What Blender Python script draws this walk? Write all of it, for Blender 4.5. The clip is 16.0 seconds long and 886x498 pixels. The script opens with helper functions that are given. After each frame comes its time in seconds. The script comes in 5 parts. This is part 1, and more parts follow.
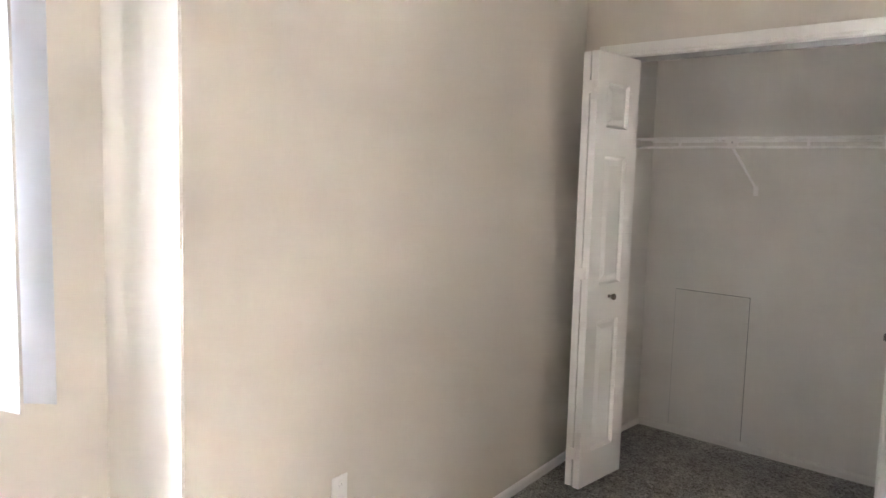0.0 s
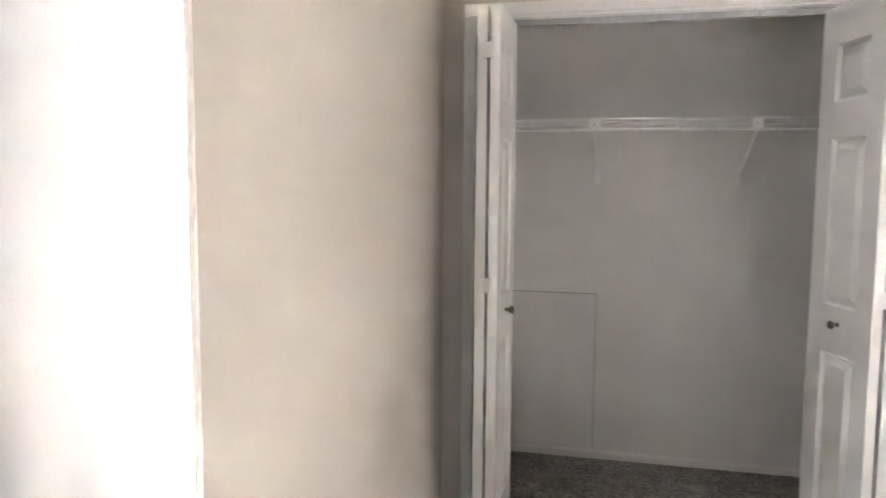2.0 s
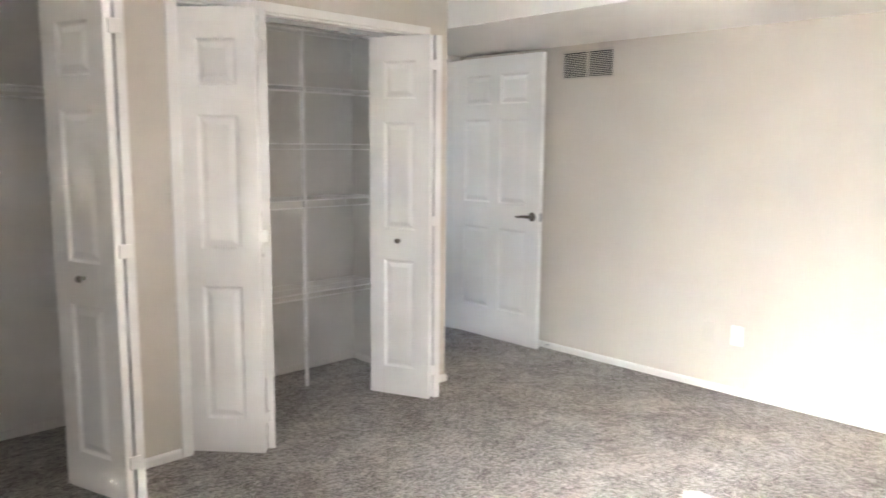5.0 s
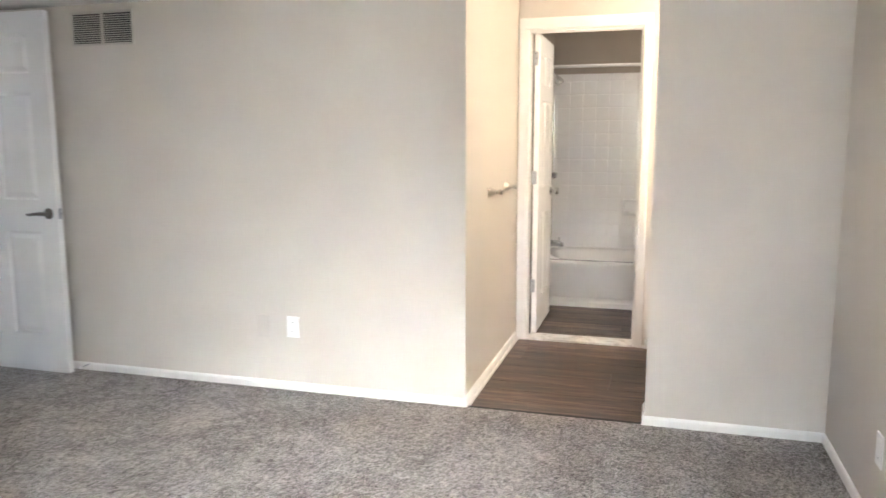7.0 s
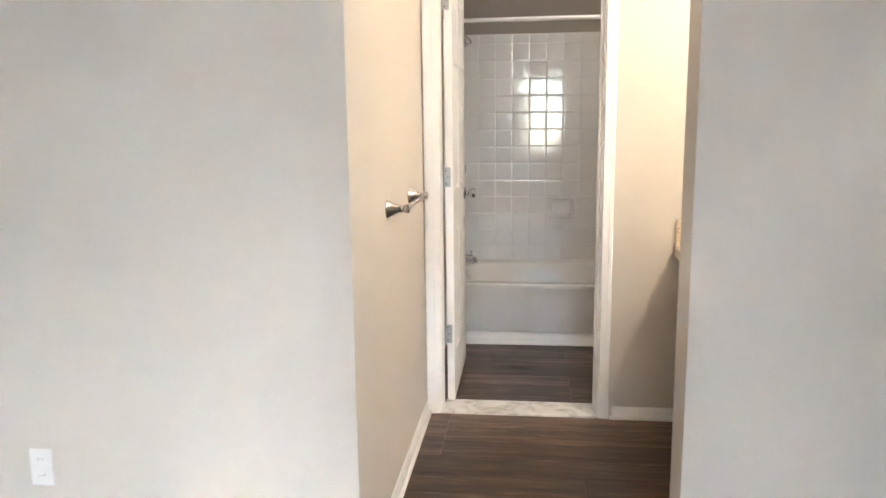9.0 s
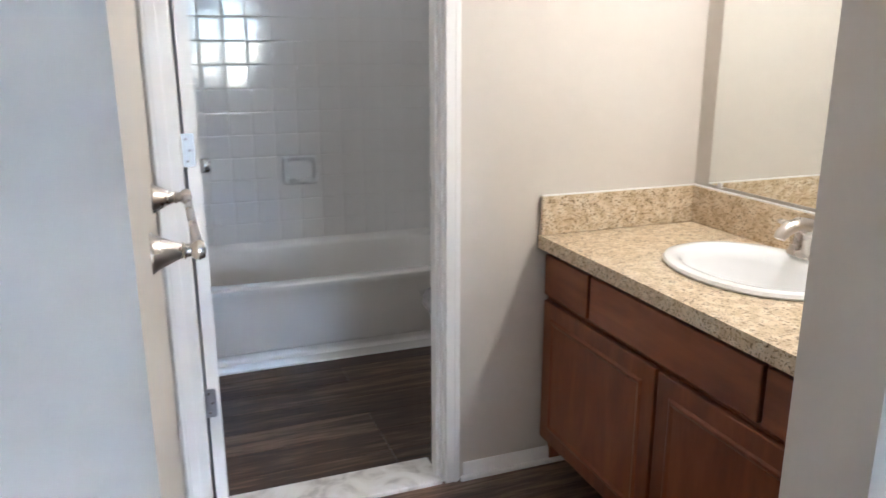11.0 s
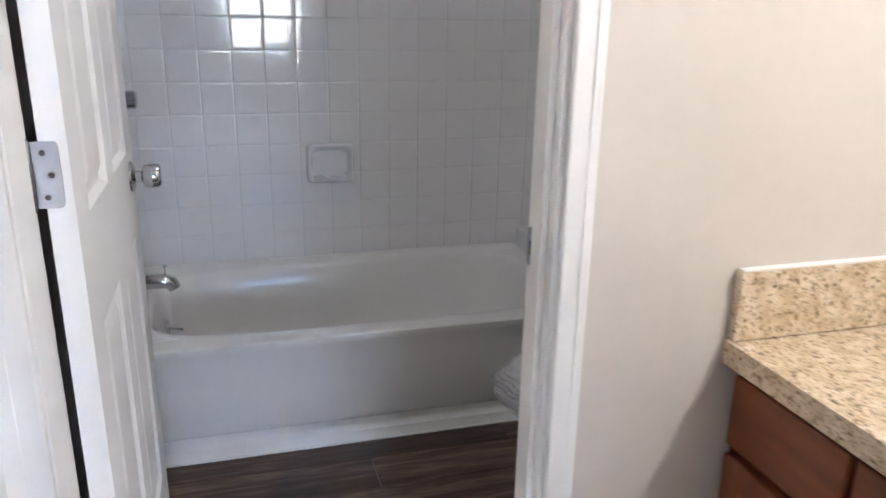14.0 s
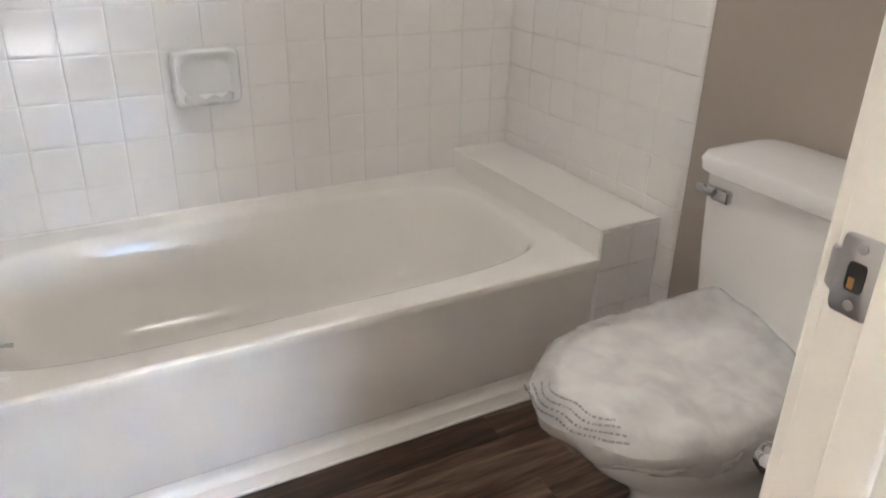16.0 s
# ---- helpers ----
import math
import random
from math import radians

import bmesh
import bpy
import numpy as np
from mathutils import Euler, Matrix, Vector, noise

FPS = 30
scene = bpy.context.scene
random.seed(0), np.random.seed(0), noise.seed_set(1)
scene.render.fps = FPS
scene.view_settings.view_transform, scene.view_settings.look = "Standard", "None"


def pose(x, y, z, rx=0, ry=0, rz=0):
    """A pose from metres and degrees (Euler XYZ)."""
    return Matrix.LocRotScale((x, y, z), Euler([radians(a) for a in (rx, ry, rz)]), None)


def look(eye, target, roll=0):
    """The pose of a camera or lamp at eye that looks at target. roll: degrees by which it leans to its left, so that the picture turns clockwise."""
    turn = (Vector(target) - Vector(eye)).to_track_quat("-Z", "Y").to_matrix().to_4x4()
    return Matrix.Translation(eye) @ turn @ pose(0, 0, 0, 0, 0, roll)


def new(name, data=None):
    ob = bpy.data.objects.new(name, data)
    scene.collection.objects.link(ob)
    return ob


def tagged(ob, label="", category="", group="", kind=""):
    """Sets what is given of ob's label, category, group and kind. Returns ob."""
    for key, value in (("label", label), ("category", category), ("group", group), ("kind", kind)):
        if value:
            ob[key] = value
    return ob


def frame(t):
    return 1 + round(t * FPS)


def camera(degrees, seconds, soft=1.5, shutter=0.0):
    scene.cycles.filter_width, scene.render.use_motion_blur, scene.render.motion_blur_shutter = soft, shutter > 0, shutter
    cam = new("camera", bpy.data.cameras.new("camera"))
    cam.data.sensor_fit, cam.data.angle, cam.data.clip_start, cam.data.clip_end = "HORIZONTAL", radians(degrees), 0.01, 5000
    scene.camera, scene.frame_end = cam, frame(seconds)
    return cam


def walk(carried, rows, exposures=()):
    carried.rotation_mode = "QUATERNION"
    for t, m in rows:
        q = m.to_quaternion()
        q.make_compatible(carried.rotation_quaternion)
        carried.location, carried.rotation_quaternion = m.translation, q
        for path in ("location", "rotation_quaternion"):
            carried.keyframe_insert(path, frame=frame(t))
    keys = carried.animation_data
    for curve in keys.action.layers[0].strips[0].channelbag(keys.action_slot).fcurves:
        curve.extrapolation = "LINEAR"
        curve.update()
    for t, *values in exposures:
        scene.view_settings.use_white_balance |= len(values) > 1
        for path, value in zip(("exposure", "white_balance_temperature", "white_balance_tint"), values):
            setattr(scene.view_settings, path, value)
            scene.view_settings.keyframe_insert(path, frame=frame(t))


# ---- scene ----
cam = camera(61.5, 16.0, 1.5, 0.4)
PATH = [
    (0, (0.633, 0.364, 1.456), (-0.709, 1.833, 1.251), 1.6),
    (0.5, (0.239, 0.423, 1.448), (-0.981, 1.992, 1.227), 1.7),
    (1, (-0.115, 0.442, 1.434), (-1.163, 2.132, 1.216), 1.7),
    (1.5, (-0.464, 0.521, 1.421), (-1.255, 2.346, 1.211), 1.5),
    (2, (-0.692, 0.635, 1.4), (-1.152, 2.572, 1.211), 0.4),
    (2.5, (-0.861, 0.61, 1.4), (-0.93, 2.598, 1.191), -0.3),
    (3, (-0.888, 0.503, 1.409), (-0.610, 2.469, 1.166), -0.5),
    (3.5, (-0.905, 0.431, 1.394), (-0.312, 2.324, 1.144), -0.1),
    (4, (-0.925, 0.435, 1.410), (-0.031, 2.205, 1.144), 0.2),
    (4.5, (-0.930, 0.431, 1.422), (0.216, 2.047, 1.148), 0.5),
    (5, (-0.920, 0.418, 1.427), (0.454, 1.845, 1.151), 0.5),
    (5.2, (-0.897, 0.422, 1.422), (0.562, 1.76, 1.144), 0.4),
    (7.3, (-0.142, 0.384, 1.317), (1.78, 0.856, 1.026), -0.3),
    (7.5, (0.003, 0.428, 1.302), (1.934, 0.86, 1.009), -0.4),
    (7.7, (0.172, 0.48, 1.303), (2.112, 0.873, 1.012), -0.3),
    (8, (0.428, 0.56, 1.321), (2.376, 0.914, 1.037), -0.3),
    (10.5, (2.363, 1.157, 1.354), (4.27, 0.836, 0.846), -0.4),
    (11, (2.581, 1.266, 1.351), (4.39, 0.584, 0.84), -0.1),
    (11.5, (2.687, 1.409, 1.343), (4.359, 0.424, 0.859), -0.1),
    (12, (2.73, 1.445, 1.346), (4.308, 0.325, 0.842), 0.2),
    (12.5, (2.839, 1.333, 1.324), (4.456, 0.283, 0.791), 1.1),
    (13, (3.083, 1.104, 1.329), (4.807, 0.257, 0.772), 1.7),
    (13.5, (3.339, 0.994, 1.325), (5.142, 0.352, 0.747), 1.9),
    (14, (3.622, 0.963, 1.309), (5.455, 0.434, 0.709), 1.0),
    (14.5, (3.923, 0.964, 1.288), (5.735, 0.412, 0.645), -0.0),
    (15, (4.167, 0.996, 1.262), (5.918, 0.318, 0.572), 0.2),
    (15.5, (4.339, 1.0, 1.232), (6.009, 0.187, 0.489), 0.6),
    (16, (4.392, 1.016, 1.201), (5.972, 0.13, 0.354), 1.3),
]

# exposure follows the phone's automatic gain
EXPO = [(0.0, 5.62, 6200, 12), (1.0, 5.65, 6150, 12), (1.5, 5.7, 6150, 12), (2.5, 5.7, 6000, 12), (3.0, 5.88, 6150, 12), (3.5, 6.0, 6300, 12), (4.0, 6.0, 6300, 12), (4.5, 5.95, 6300, 12), (5.2, 5.4, 6300, 12),
        (7.3, 5.12, 6050, 12), (8.2, 5.1, 6050, 12), (10.5, 4.6, 5050, 10), (12.0, 4.65, 4850, 10), (13.0, 4.72, 4750, 12), (13.5, 4.68, 4850, 13), (14.5, 4.9, 4900, 13), (15.0, 5.12, 5080, 12), (15.5, 5.45, 5250, 11), (16.0, 5.65, 5400, 11)]
walk(cam, [(t, look(eye, target, roll)) for t, eye, target, roll in PATH], EXPO)

# ---- light ----
world = bpy.data.worlds.new("sky")
scene.world = world
world.use_nodes = True
wn = world.node_tree.nodes
sky = wn.new("ShaderNodeTexSky")
sky.sky_type = "NISHITA"
sky.sun_disc = False
sky.dust_density, sky.air_density = 0.1, 0.8
SUN_DIR = Vector((0.955, 0.255, -0.55)).normalized()     # the way the sunlight travels
sky.sun_elevation = math.asin(-SUN_DIR.z)
sky.sun_rotation = math.atan2(-SUN_DIR.x, -SUN_DIR.y)
world.node_tree.links.new(sky.outputs[0], wn["Background"].inputs[0])
wn["Background"].inputs[1].default_value = 0.10

sun = new("sun", bpy.data.lights.new("sun", "SUN"))
sun.data.energy, sun.data.angle, sun.data.color = 2.6, radians(0.5), (1.0, 0.955, 0.90)
sun.matrix_world = look((-6, -1.6, 5), Vector((-6, -1.6, 5)) + SUN_DIR)

WIN_Y0, WIN_Y1, WIN_Z0, WIN_Z1 = -0.30, 0.94, 0.86, 2.08
win_light = new("window_daylight", bpy.data.lights.new("window_daylight", "AREA"))
win_light.data.shape = "RECTANGLE"
win_light.data.size, win_light.data.size_y = WIN_Y1 - WIN_Y0 - 0.1, WIN_Z1 - WIN_Z0 - 0.1
win_light.data.energy, win_light.data.color = 0.30, (0.86, 0.93, 1.0)
win_light.matrix_world = look((-1.62, 0.32, 1.47), (3, 0.32, 1.37))

vanity_lamp = new("vanity_lamp", bpy.data.lights.new("vanity_lamp", "POINT"))
vanity_lamp.data.energy, vanity_lamp.data.color, vanity_lamp.data.shadow_soft_size = 1.6, (1.0, 0.82, 0.62), 0.055
vanity_lamp.location = (3.72, -0.33, 2.04)
bath_lamp = new("bath_lamp", bpy.data.lights.new("bath_lamp", "POINT"))
bath_lamp.data.energy, bath_lamp.data.color, bath_lamp.data.shadow_soft_size = 0.15, (1.0, 0.84, 0.66), 0.07
bath_lamp.location = (5.30, 0.42, 2.30)

# ---- materials ----


def material(name, color, rough=0.5, metal=0.0, vary=0.06, scale=6.0, bump=0.0, bump_scale=200.0, spec=0.5, coat=0.0):
    """A plain surface with mottling at a large scale, grain at a small one, and fine relief."""
    m = bpy.data.materials.new(name)
    m.use_nodes = True
    n, l = m.node_tree.nodes, m.node_tree.links
    p = n["Principled BSDF"]
    co = n.new("ShaderNodeTexCoord")
    big, small = n.new("ShaderNodeTexNoise"), n.new("ShaderNodeTexNoise")
    big.inputs["Scale"].default_value, big.inputs["Detail"].default_value = scale, 4
    small.inputs["Scale"].default_value, small.inputs["Detail"].default_value = scale * 30, 2
    for t in (big, small):
        l.new(co.outputs["Object"], t.inputs["Vector"])
    add = n.new("ShaderNodeMath")
    add.operation = "MULTIPLY_ADD"
    add.inputs[1].default_value = 0.35
    l.new(small.outputs["Fac"], add.inputs[0])
    l.new(big.outputs["Fac"], add.inputs[2])
    r = n.new("ShaderNodeMapRange")
    r.inputs["From Min"].default_value, r.inputs["From Max"].default_value = 0.35, 1.0
    r.inputs["To Min"].default_value, r.inputs["To Max"].default_value = 1 - vary, 1 + vary
    l.new(add.outputs[0], r.inputs["Value"])
    mul = n.new("ShaderNodeVectorMath")
    mul.operation = "SCALE"
    mul.inputs[0].default_value = color
    l.new(r.outputs[0], mul.inputs["Scale"])
    l.new(mul.outputs[0], p.inputs["Base Color"])
    rr = n.new("ShaderNodeMapRange")
    rr.inputs["To Min"].default_value, rr.inputs["To Max"].default_value = max(rough - 0.06, 0.02), min(rough + 0.06, 1)
    l.new(big.outputs["Fac"], rr.inputs["Value"])
    l.new(rr.outputs[0], p.inputs["Roughness"])
    p.inputs["Metallic"].default_value = metal
    p.inputs["Specular IOR Level"].default_value = spec
    p.inputs["Coat Weight"].default_value = coat
    p.inputs["Coat Roughness"].default_value = 0.08
    if bump:
        t = n.new("ShaderNodeTexNoise")
        t.inputs["Scale"].default_value, t.inputs["Detail"].default_value = bump_scale, 3
        l.new(co.outputs["Object"], t.inputs["Vector"])
        b = n.new("ShaderNodeBump")
        b.inputs["Strength"].default_value, b.inputs["Distance"].default_value = bump, 0.002
        l.new(t.outputs["Fac"], b.inputs["Height"])
        l.new(b.outputs[0], p.inputs["Normal"])
    return m


def ramp(n, stops):
    r = n.new("ShaderNodeValToRGB")
    e = r.color_ramp.elements
    while len(e) < len(stops):
        e.new(0.5)
    for k, (pos, c) in enumerate(stops):
        e[k].position, e[k].color = pos, (*c, 1)
    return r


def carpet_material():
    """Twisted cut pile: salt-and-pepper tufts, soft clumps a hand wide and broad trodden patches."""
    m = bpy.data.materials.new("carpet")
    m.use_nodes = True
    n, l = m.node_tree.nodes, m.node_tree.links
    p = n["Principled BSDF"]
    co = n.new("ShaderNodeTexCoord")
    waves = []
    for s, d, rough, twist, weight in ((150, 3, 0.6, 0.6, 1.0), (62, 3, 0.6, 1.0, 0.85), (14, 4, 0.6, 0.8, 0.32), (2.6, 4, 0.55, 0.5, 0.30)):
        t = n.new("ShaderNodeTexNoise")
        t.inputs["Scale"].default_value, t.inputs["Detail"].default_value = s, d
        t.inputs["Roughness"].default_value, t.inputs["Distortion"].default_value = rough, twist
        l.new(co.outputs["Object"], t.inputs["Vector"])
        waves.append((t, weight))
    total = None
    for t, weight in waves:
        k = n.new("ShaderNodeMath")
        k.operation = "MULTIPLY_ADD"
        k.inputs[1].default_value = weight
        k.inputs[2].default_value = 0.0
        l.new(t.outputs["Fac"], k.inputs[0])
        if total is not None:
            l.new(total.outputs[0], k.inputs[2])
        total = k
    rg = n.new("ShaderNodeMapRange")
    rg.inputs["From Min"].default_value, rg.inputs["From Max"].default_value = 0.93, 1.54
    l.new(total.outputs[0], rg.inputs["Value"])
    r = ramp(n, [(0.20, (0.075, 0.064, 0.056)), (0.42, (0.24, 0.217, 0.197)), (0.58, (0.375, 0.345, 0.317)), (0.80, (0.64, 0.60, 0.56))])
    l.new(rg.outputs[0], r.inputs["Fac"])
    l.new(r.outputs[0], p.inputs["Base Color"])
    p.inputs["Roughness"].default_value = 1.0
    p.inputs["Specular IOR Level"].default_value = 0.05
    p.inputs["Sheen Weight"].default_value = 0.25
    tuft = n.new("ShaderNodeTexVoronoi")
    tuft.inputs["Scale"].default_value = 170
    l.new(co.outputs["Object"], tuft.inputs["Vector"])
    h = n.new("ShaderNodeMath")
    h.operation = "SUBTRACT"
    l.new(total.outputs[0], h.inputs[0])
    l.new(tuft.outputs["Distance"], h.inputs[1])
    b = n.new("ShaderNodeBump")
    b.inputs["Strength"].default_value, b.inputs["Distance"].default_value = 0.8, 0.010
    l.new(h.outputs[0], b.inputs["Height"])
    l.new(b.outputs[0], p.inputs["Normal"])
    return m


def wood_material(name, dark, mid, light, along, stretch=14.0, rough=0.4, contrast=0.5, bump=0.06, per_piece=0.25):
    """Grain that runs along one axis ('X', 'Y' or 'Z') of the object."""
    m = bpy.data.materials.new(name)
    m.use_nodes = True
    n, l = m.node_tree.nodes, m.node_tree.links
    p = n["Principled BSDF"]
    co, info = n.new("ShaderNodeTexCoord"), n.new("ShaderNodeObjectInfo")
    off = n.new("ShaderNodeVectorMath")
    off.operation = "MULTIPLY_ADD"
    off.inputs[1].default_value = (1, 1, 1)
    l.new(co.outputs["Object"], off.inputs[0])
    sc = n.new("ShaderNodeVectorMath")
    sc.operation = "SCALE"
    sc.inputs[0].default_value = (7.3, 3.1, 5.7)
    l.new(info.outputs["Random"], sc.inputs["Scale"])
    l.new(sc.outputs[0], off.inputs[2])
    mp = n.new("ShaderNodeMapping")
    s = [1.0, 1.0, 1.0]
    for k, a in enumerate("XYZ"):
        if a != along:
            s[k] = stretch
    mp.inputs["Scale"].default_value = s
    l.new(off.outputs[0], mp.inputs["Vector"])
    grain, pores = n.new("ShaderNodeTexNoise"), n.new("ShaderNodeTexNoise")
    for t, sca, det, dist in ((grain, 1.6, 6, 1.2), (pores, 9.0, 3, 0.2)):
        t.inputs["Scale"].default_value, t.inputs["Detail"].default_value, t.inputs["Distortion"].default_value = sca, det, dist
        l.new(mp.outputs[0], t.inputs["Vector"])
    a = n.new("ShaderNodeMath")
    a.operation = "MULTIPLY_ADD"
    a.inputs[1].default_value = contrast
    l.new(pores.outputs["Fac"], a.inputs[0])
    l.new(grain.outputs["Fac"], a.inputs[2])
    a2 = n.new("ShaderNodeMath")
    a2.operation = "MULTIPLY_ADD"
    a2.inputs[1].default_value = per_piece
    l.new(info.outputs["Random"], a2.inputs[0])
    l.new(a.outputs[0], a2.inputs[2])
    hi = 0.5 + contrast * 0.5 + per_piece * 0.5
    r = ramp(n, [(0, dark), (0.5, mid), (1.0, light)])
    rg = n.new("ShaderNodeMapRange")
    rg.inputs["From Min"].default_value, rg.inputs["From Max"].default_value = hi - 0.32, hi + 0.32
    l.new(a2.outputs[0], rg.inputs["Value"])
    l.new(rg.outputs[0], r.inputs["Fac"])
    l.new(r.outputs[0], p.inputs["Base Color"])
    p.inputs["Roughness"].default_value = rough
    b = n.new("ShaderNodeBump")
    b.inputs["Strength"].default_value, b.inputs["Distance"].default_value = bump, 0.002
    l.new(a.outputs[0], b.inputs["Height"])
    l.new(b.outputs[0], p.inputs["Normal"])
    return m


def granite_material():
    m = bpy.data.materials.new("granite_laminate")
    m.use_nodes = True
    n, l = m.node_tree.nodes, m.node_tree.links
    p = n["Principled BSDF"]
    co = n.new("ShaderNodeTexCoord")
    a, b, c = (n.new("ShaderNodeTexNoise") for _ in range(3))
    for t, s, d in ((a, 118, 5), (b, 230, 4), (c, 34, 5)):
        t.inputs["Scale"].default_value, t.inputs["Detail"].default_value = s, d
        l.new(co.outputs["Object"], t.inputs["Vector"])
    r1 = ramp(n, [(0.38, (0.56, 0.44, 0.27)), (0.52, (0.68, 0.56, 0.39)), (0.66, (0.75, 0.66, 0.50))])
    l.new(c.outputs["Fac"], r1.inputs["Fac"])
    r2 = ramp(n, [(0.54, (1, 1, 1)), (0.62, (0.55, 0.47, 0.34)), (0.70, (0.14, 0.12, 0.085))])
    l.new(a.outputs["Fac"], r2.inputs["Fac"])
    r3 = ramp(n, [(0.58, (1, 1, 1)), (0.68, (0.2, 0.15, 0.10))])
    l.new(b.outputs["Fac"], r3.inputs["Fac"])
    m1, m2 = n.new("ShaderNodeMix"), n.new("ShaderNodeMix")
    for x in (m1, m2):
        x.data_type, x.blend_type = "RGBA", "MULTIPLY"
        x.inputs["Factor"].default_value = 1.0
    l.new(r1.outputs[0], m1.inputs["A"])
    l.new(r2.outputs[0], m1.inputs["B"])
    l.new(m1.outputs["Result"], m2.inputs["A"])
    l.new(r3.outputs[0], m2.inputs["B"])
    l.new(m2.outputs["Result"], p.inputs["Base Color"])
    p.inputs["Roughness"].default_value = 0.28
    return m


def film_material():
    """Thin clear plastic bag with a milky tint."""
    m = bpy.data.materials.new("plastic_film")
    m.use_nodes = True
    n, l = m.node_tree.nodes, m.node_tree.links
    p = n["Principled BSDF"]
    p.inputs["Base Color"].default_value = (0.96, 0.96, 0.96, 1)
    p.inputs["Roughness"].default_value = 0.18
    co = n.new("ShaderNodeTexCoord")
    t = n.new("ShaderNodeTexNoise")
    t.inputs["Scale"].default_value, t.inputs["Detail"].default_value, t.inputs["Distortion"].default_value = 16, 2, 0.4
    l.new(co.outputs["Object"], t.inputs["Vector"])
    r = n.new("ShaderNodeMapRange")
    r.inputs["From Min"].default_value, r.inputs["From Max"].default_value = 0.35, 0.7
    r.inputs["To Min"].default_value, r.inputs["To Max"].default_value = 0.30, 0.40
    l.new(t.outputs["Fac"], r.inputs["Value"])
    l.new(r.outputs[0], p.inputs["Alpha"])
    b = n.new("ShaderNodeBump")
    b.inputs["Strength"].default_value, b.inputs["Distance"].default_value = 0.5, 0.012
    l.new(t.outputs["Fac"], b.inputs["Height"])
    l.new(b.outputs[0], p.inputs["Normal"])
    return m


def vane_material():
    """Thin vinyl that lets some daylight through."""
    m = material("blind_vinyl", (0.55, 0.565, 0.60), 0.5, vary=0.03, bump=0.05)
    n, l = m.node_tree.nodes, m.node_tree.links
    thin, mix = n.new("ShaderNodeBsdfTranslucent"), n.new("ShaderNodeMixShader")
    thin.inputs["Color"].default_value = (0.50, 0.54, 0.62, 1)
    mix.inputs[0].default_value = 0.14
    l.new(n["Principled BSDF"].outputs[0], mix.inputs[1])
    l.new(thin.outputs[0], mix.inputs[2])
    l.new(mix.outputs[0], n["Material Output"].inputs["Surface"])
    return m


def glass_material():
    m = bpy.data.materials.new("window_glass")
    m.use_nodes = True
    p = m.node_tree.nodes["Principled BSDF"]
    p.inputs["Transmission Weight"].default_value = 1.0
    p.inputs["Roughness"].default_value, p.inputs["IOR"].default_value = 0.0, 1.45
    return m


def marble_material():
    m = material("marble", (0.66, 0.64, 0.60), 0.3)
    n, l = m.node_tree.nodes, m.node_tree.links
    p = n["Principled BSDF"]
    co, t = n.new("ShaderNodeTexCoord"), n.new("ShaderNodeTexNoise")
    t.inputs["Scale"].default_value, t.inputs["Detail"].default_value, t.inputs["Distortion"].default_value = 7, 8, 2.2
    l.new(co.outputs["Object"], t.inputs["Vector"])
    r = ramp(n, [(0.34, (0.46, 0.44, 0.41)), (0.47, (0.68, 0.66, 0.62)), (0.62, (0.76, 0.75, 0.72))])
    l.new(t.outputs["Fac"], r.inputs["Fac"])
    l.new(r.outputs[0], p.inputs["Base Color"])
    return m


WALL = material("wall_paint", (0.62, 0.575, 0.51), 0.75, vary=0.03, scale=1.5, bump=0.10, bump_scale=260)
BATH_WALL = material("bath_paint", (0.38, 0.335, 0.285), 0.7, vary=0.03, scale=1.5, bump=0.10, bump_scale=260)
# wall colour darkened slightly: the shading that outlines the blank plate, put into its paint
SHADED_PLATE = material("wall_paint_shaded", (0.585, 0.542, 0.48), 0.6, vary=0.04, scale=9, bump=0.15, bump_scale=90)
CLOSET_WALL = material("closet_paint", (0.75, 0.73, 0.69), 0.8, vary=0.03, scale=1.5, bump=0.10, bump_scale=260)
CEILING = material("ceiling_paint", (0.84, 0.83, 0.80), 0.9, vary=0.02, bump=0.25, bump_scale=150)
TRIM = material("trim_paint", (0.82, 0.81, 0.78), 0.38, vary=0.04, scale=5, bump=0.05, bump_scale=80)
DOOR_WHITE = material("door_paint", (0.85, 0.84, 0.815), 0.5, vary=0.03, scale=4, bump=0.08, bump_scale=120)
CARPET = carpet_material()
PLANK = wood_material("vinyl_plank", (0.013, 0.0075, 0.0045), (0.066, 0.038, 0.023), (0.215, 0.138, 0.09), "Y", 13, 0.34, 0.7, 0.08, 0.2)
CABINET = wood_material("stained_maple_upright", (0.095, 0.026, 0.0085), (0.180, 0.052, 0.016), (0.265, 0.088, 0.029), "Z", 5, 0.33, 0.4, 0.02, 0.1)
CABINET_H = wood_material("stained_maple_level", (0.095, 0.026, 0.0085), (0.180, 0.052, 0.016), (0.265, 0.088, 0.029), "X", 5, 0.33, 0.4, 0.02, 0.1)
GRANITE = granite_material()
MARBLE = marble_material()
TILE = material("glazed_tile", (0.84, 0.83, 0.81), 0.08, vary=0.02, scale=9, bump=0.14, bump_scale=11, spec=0.85)
GROUT = material("grout", (0.77, 0.755, 0.73), 0.85, vary=0.12, scale=12)
SEAM = material("paint_crack", (0.30, 0.29, 0.27), 0.9, vary=0.2, scale=20)
ENAMEL = material("tub_enamel", (0.84, 0.82, 0.78), 0.10, vary=0.02, scale=3)
PORCELAIN = material("porcelain", (0.82, 0.82, 0.81), 0.08, vary=0.01, scale=3)
CHROME = material("chrome", (0.56, 0.56, 0.57), 0.07, 1.0, vary=0.02)
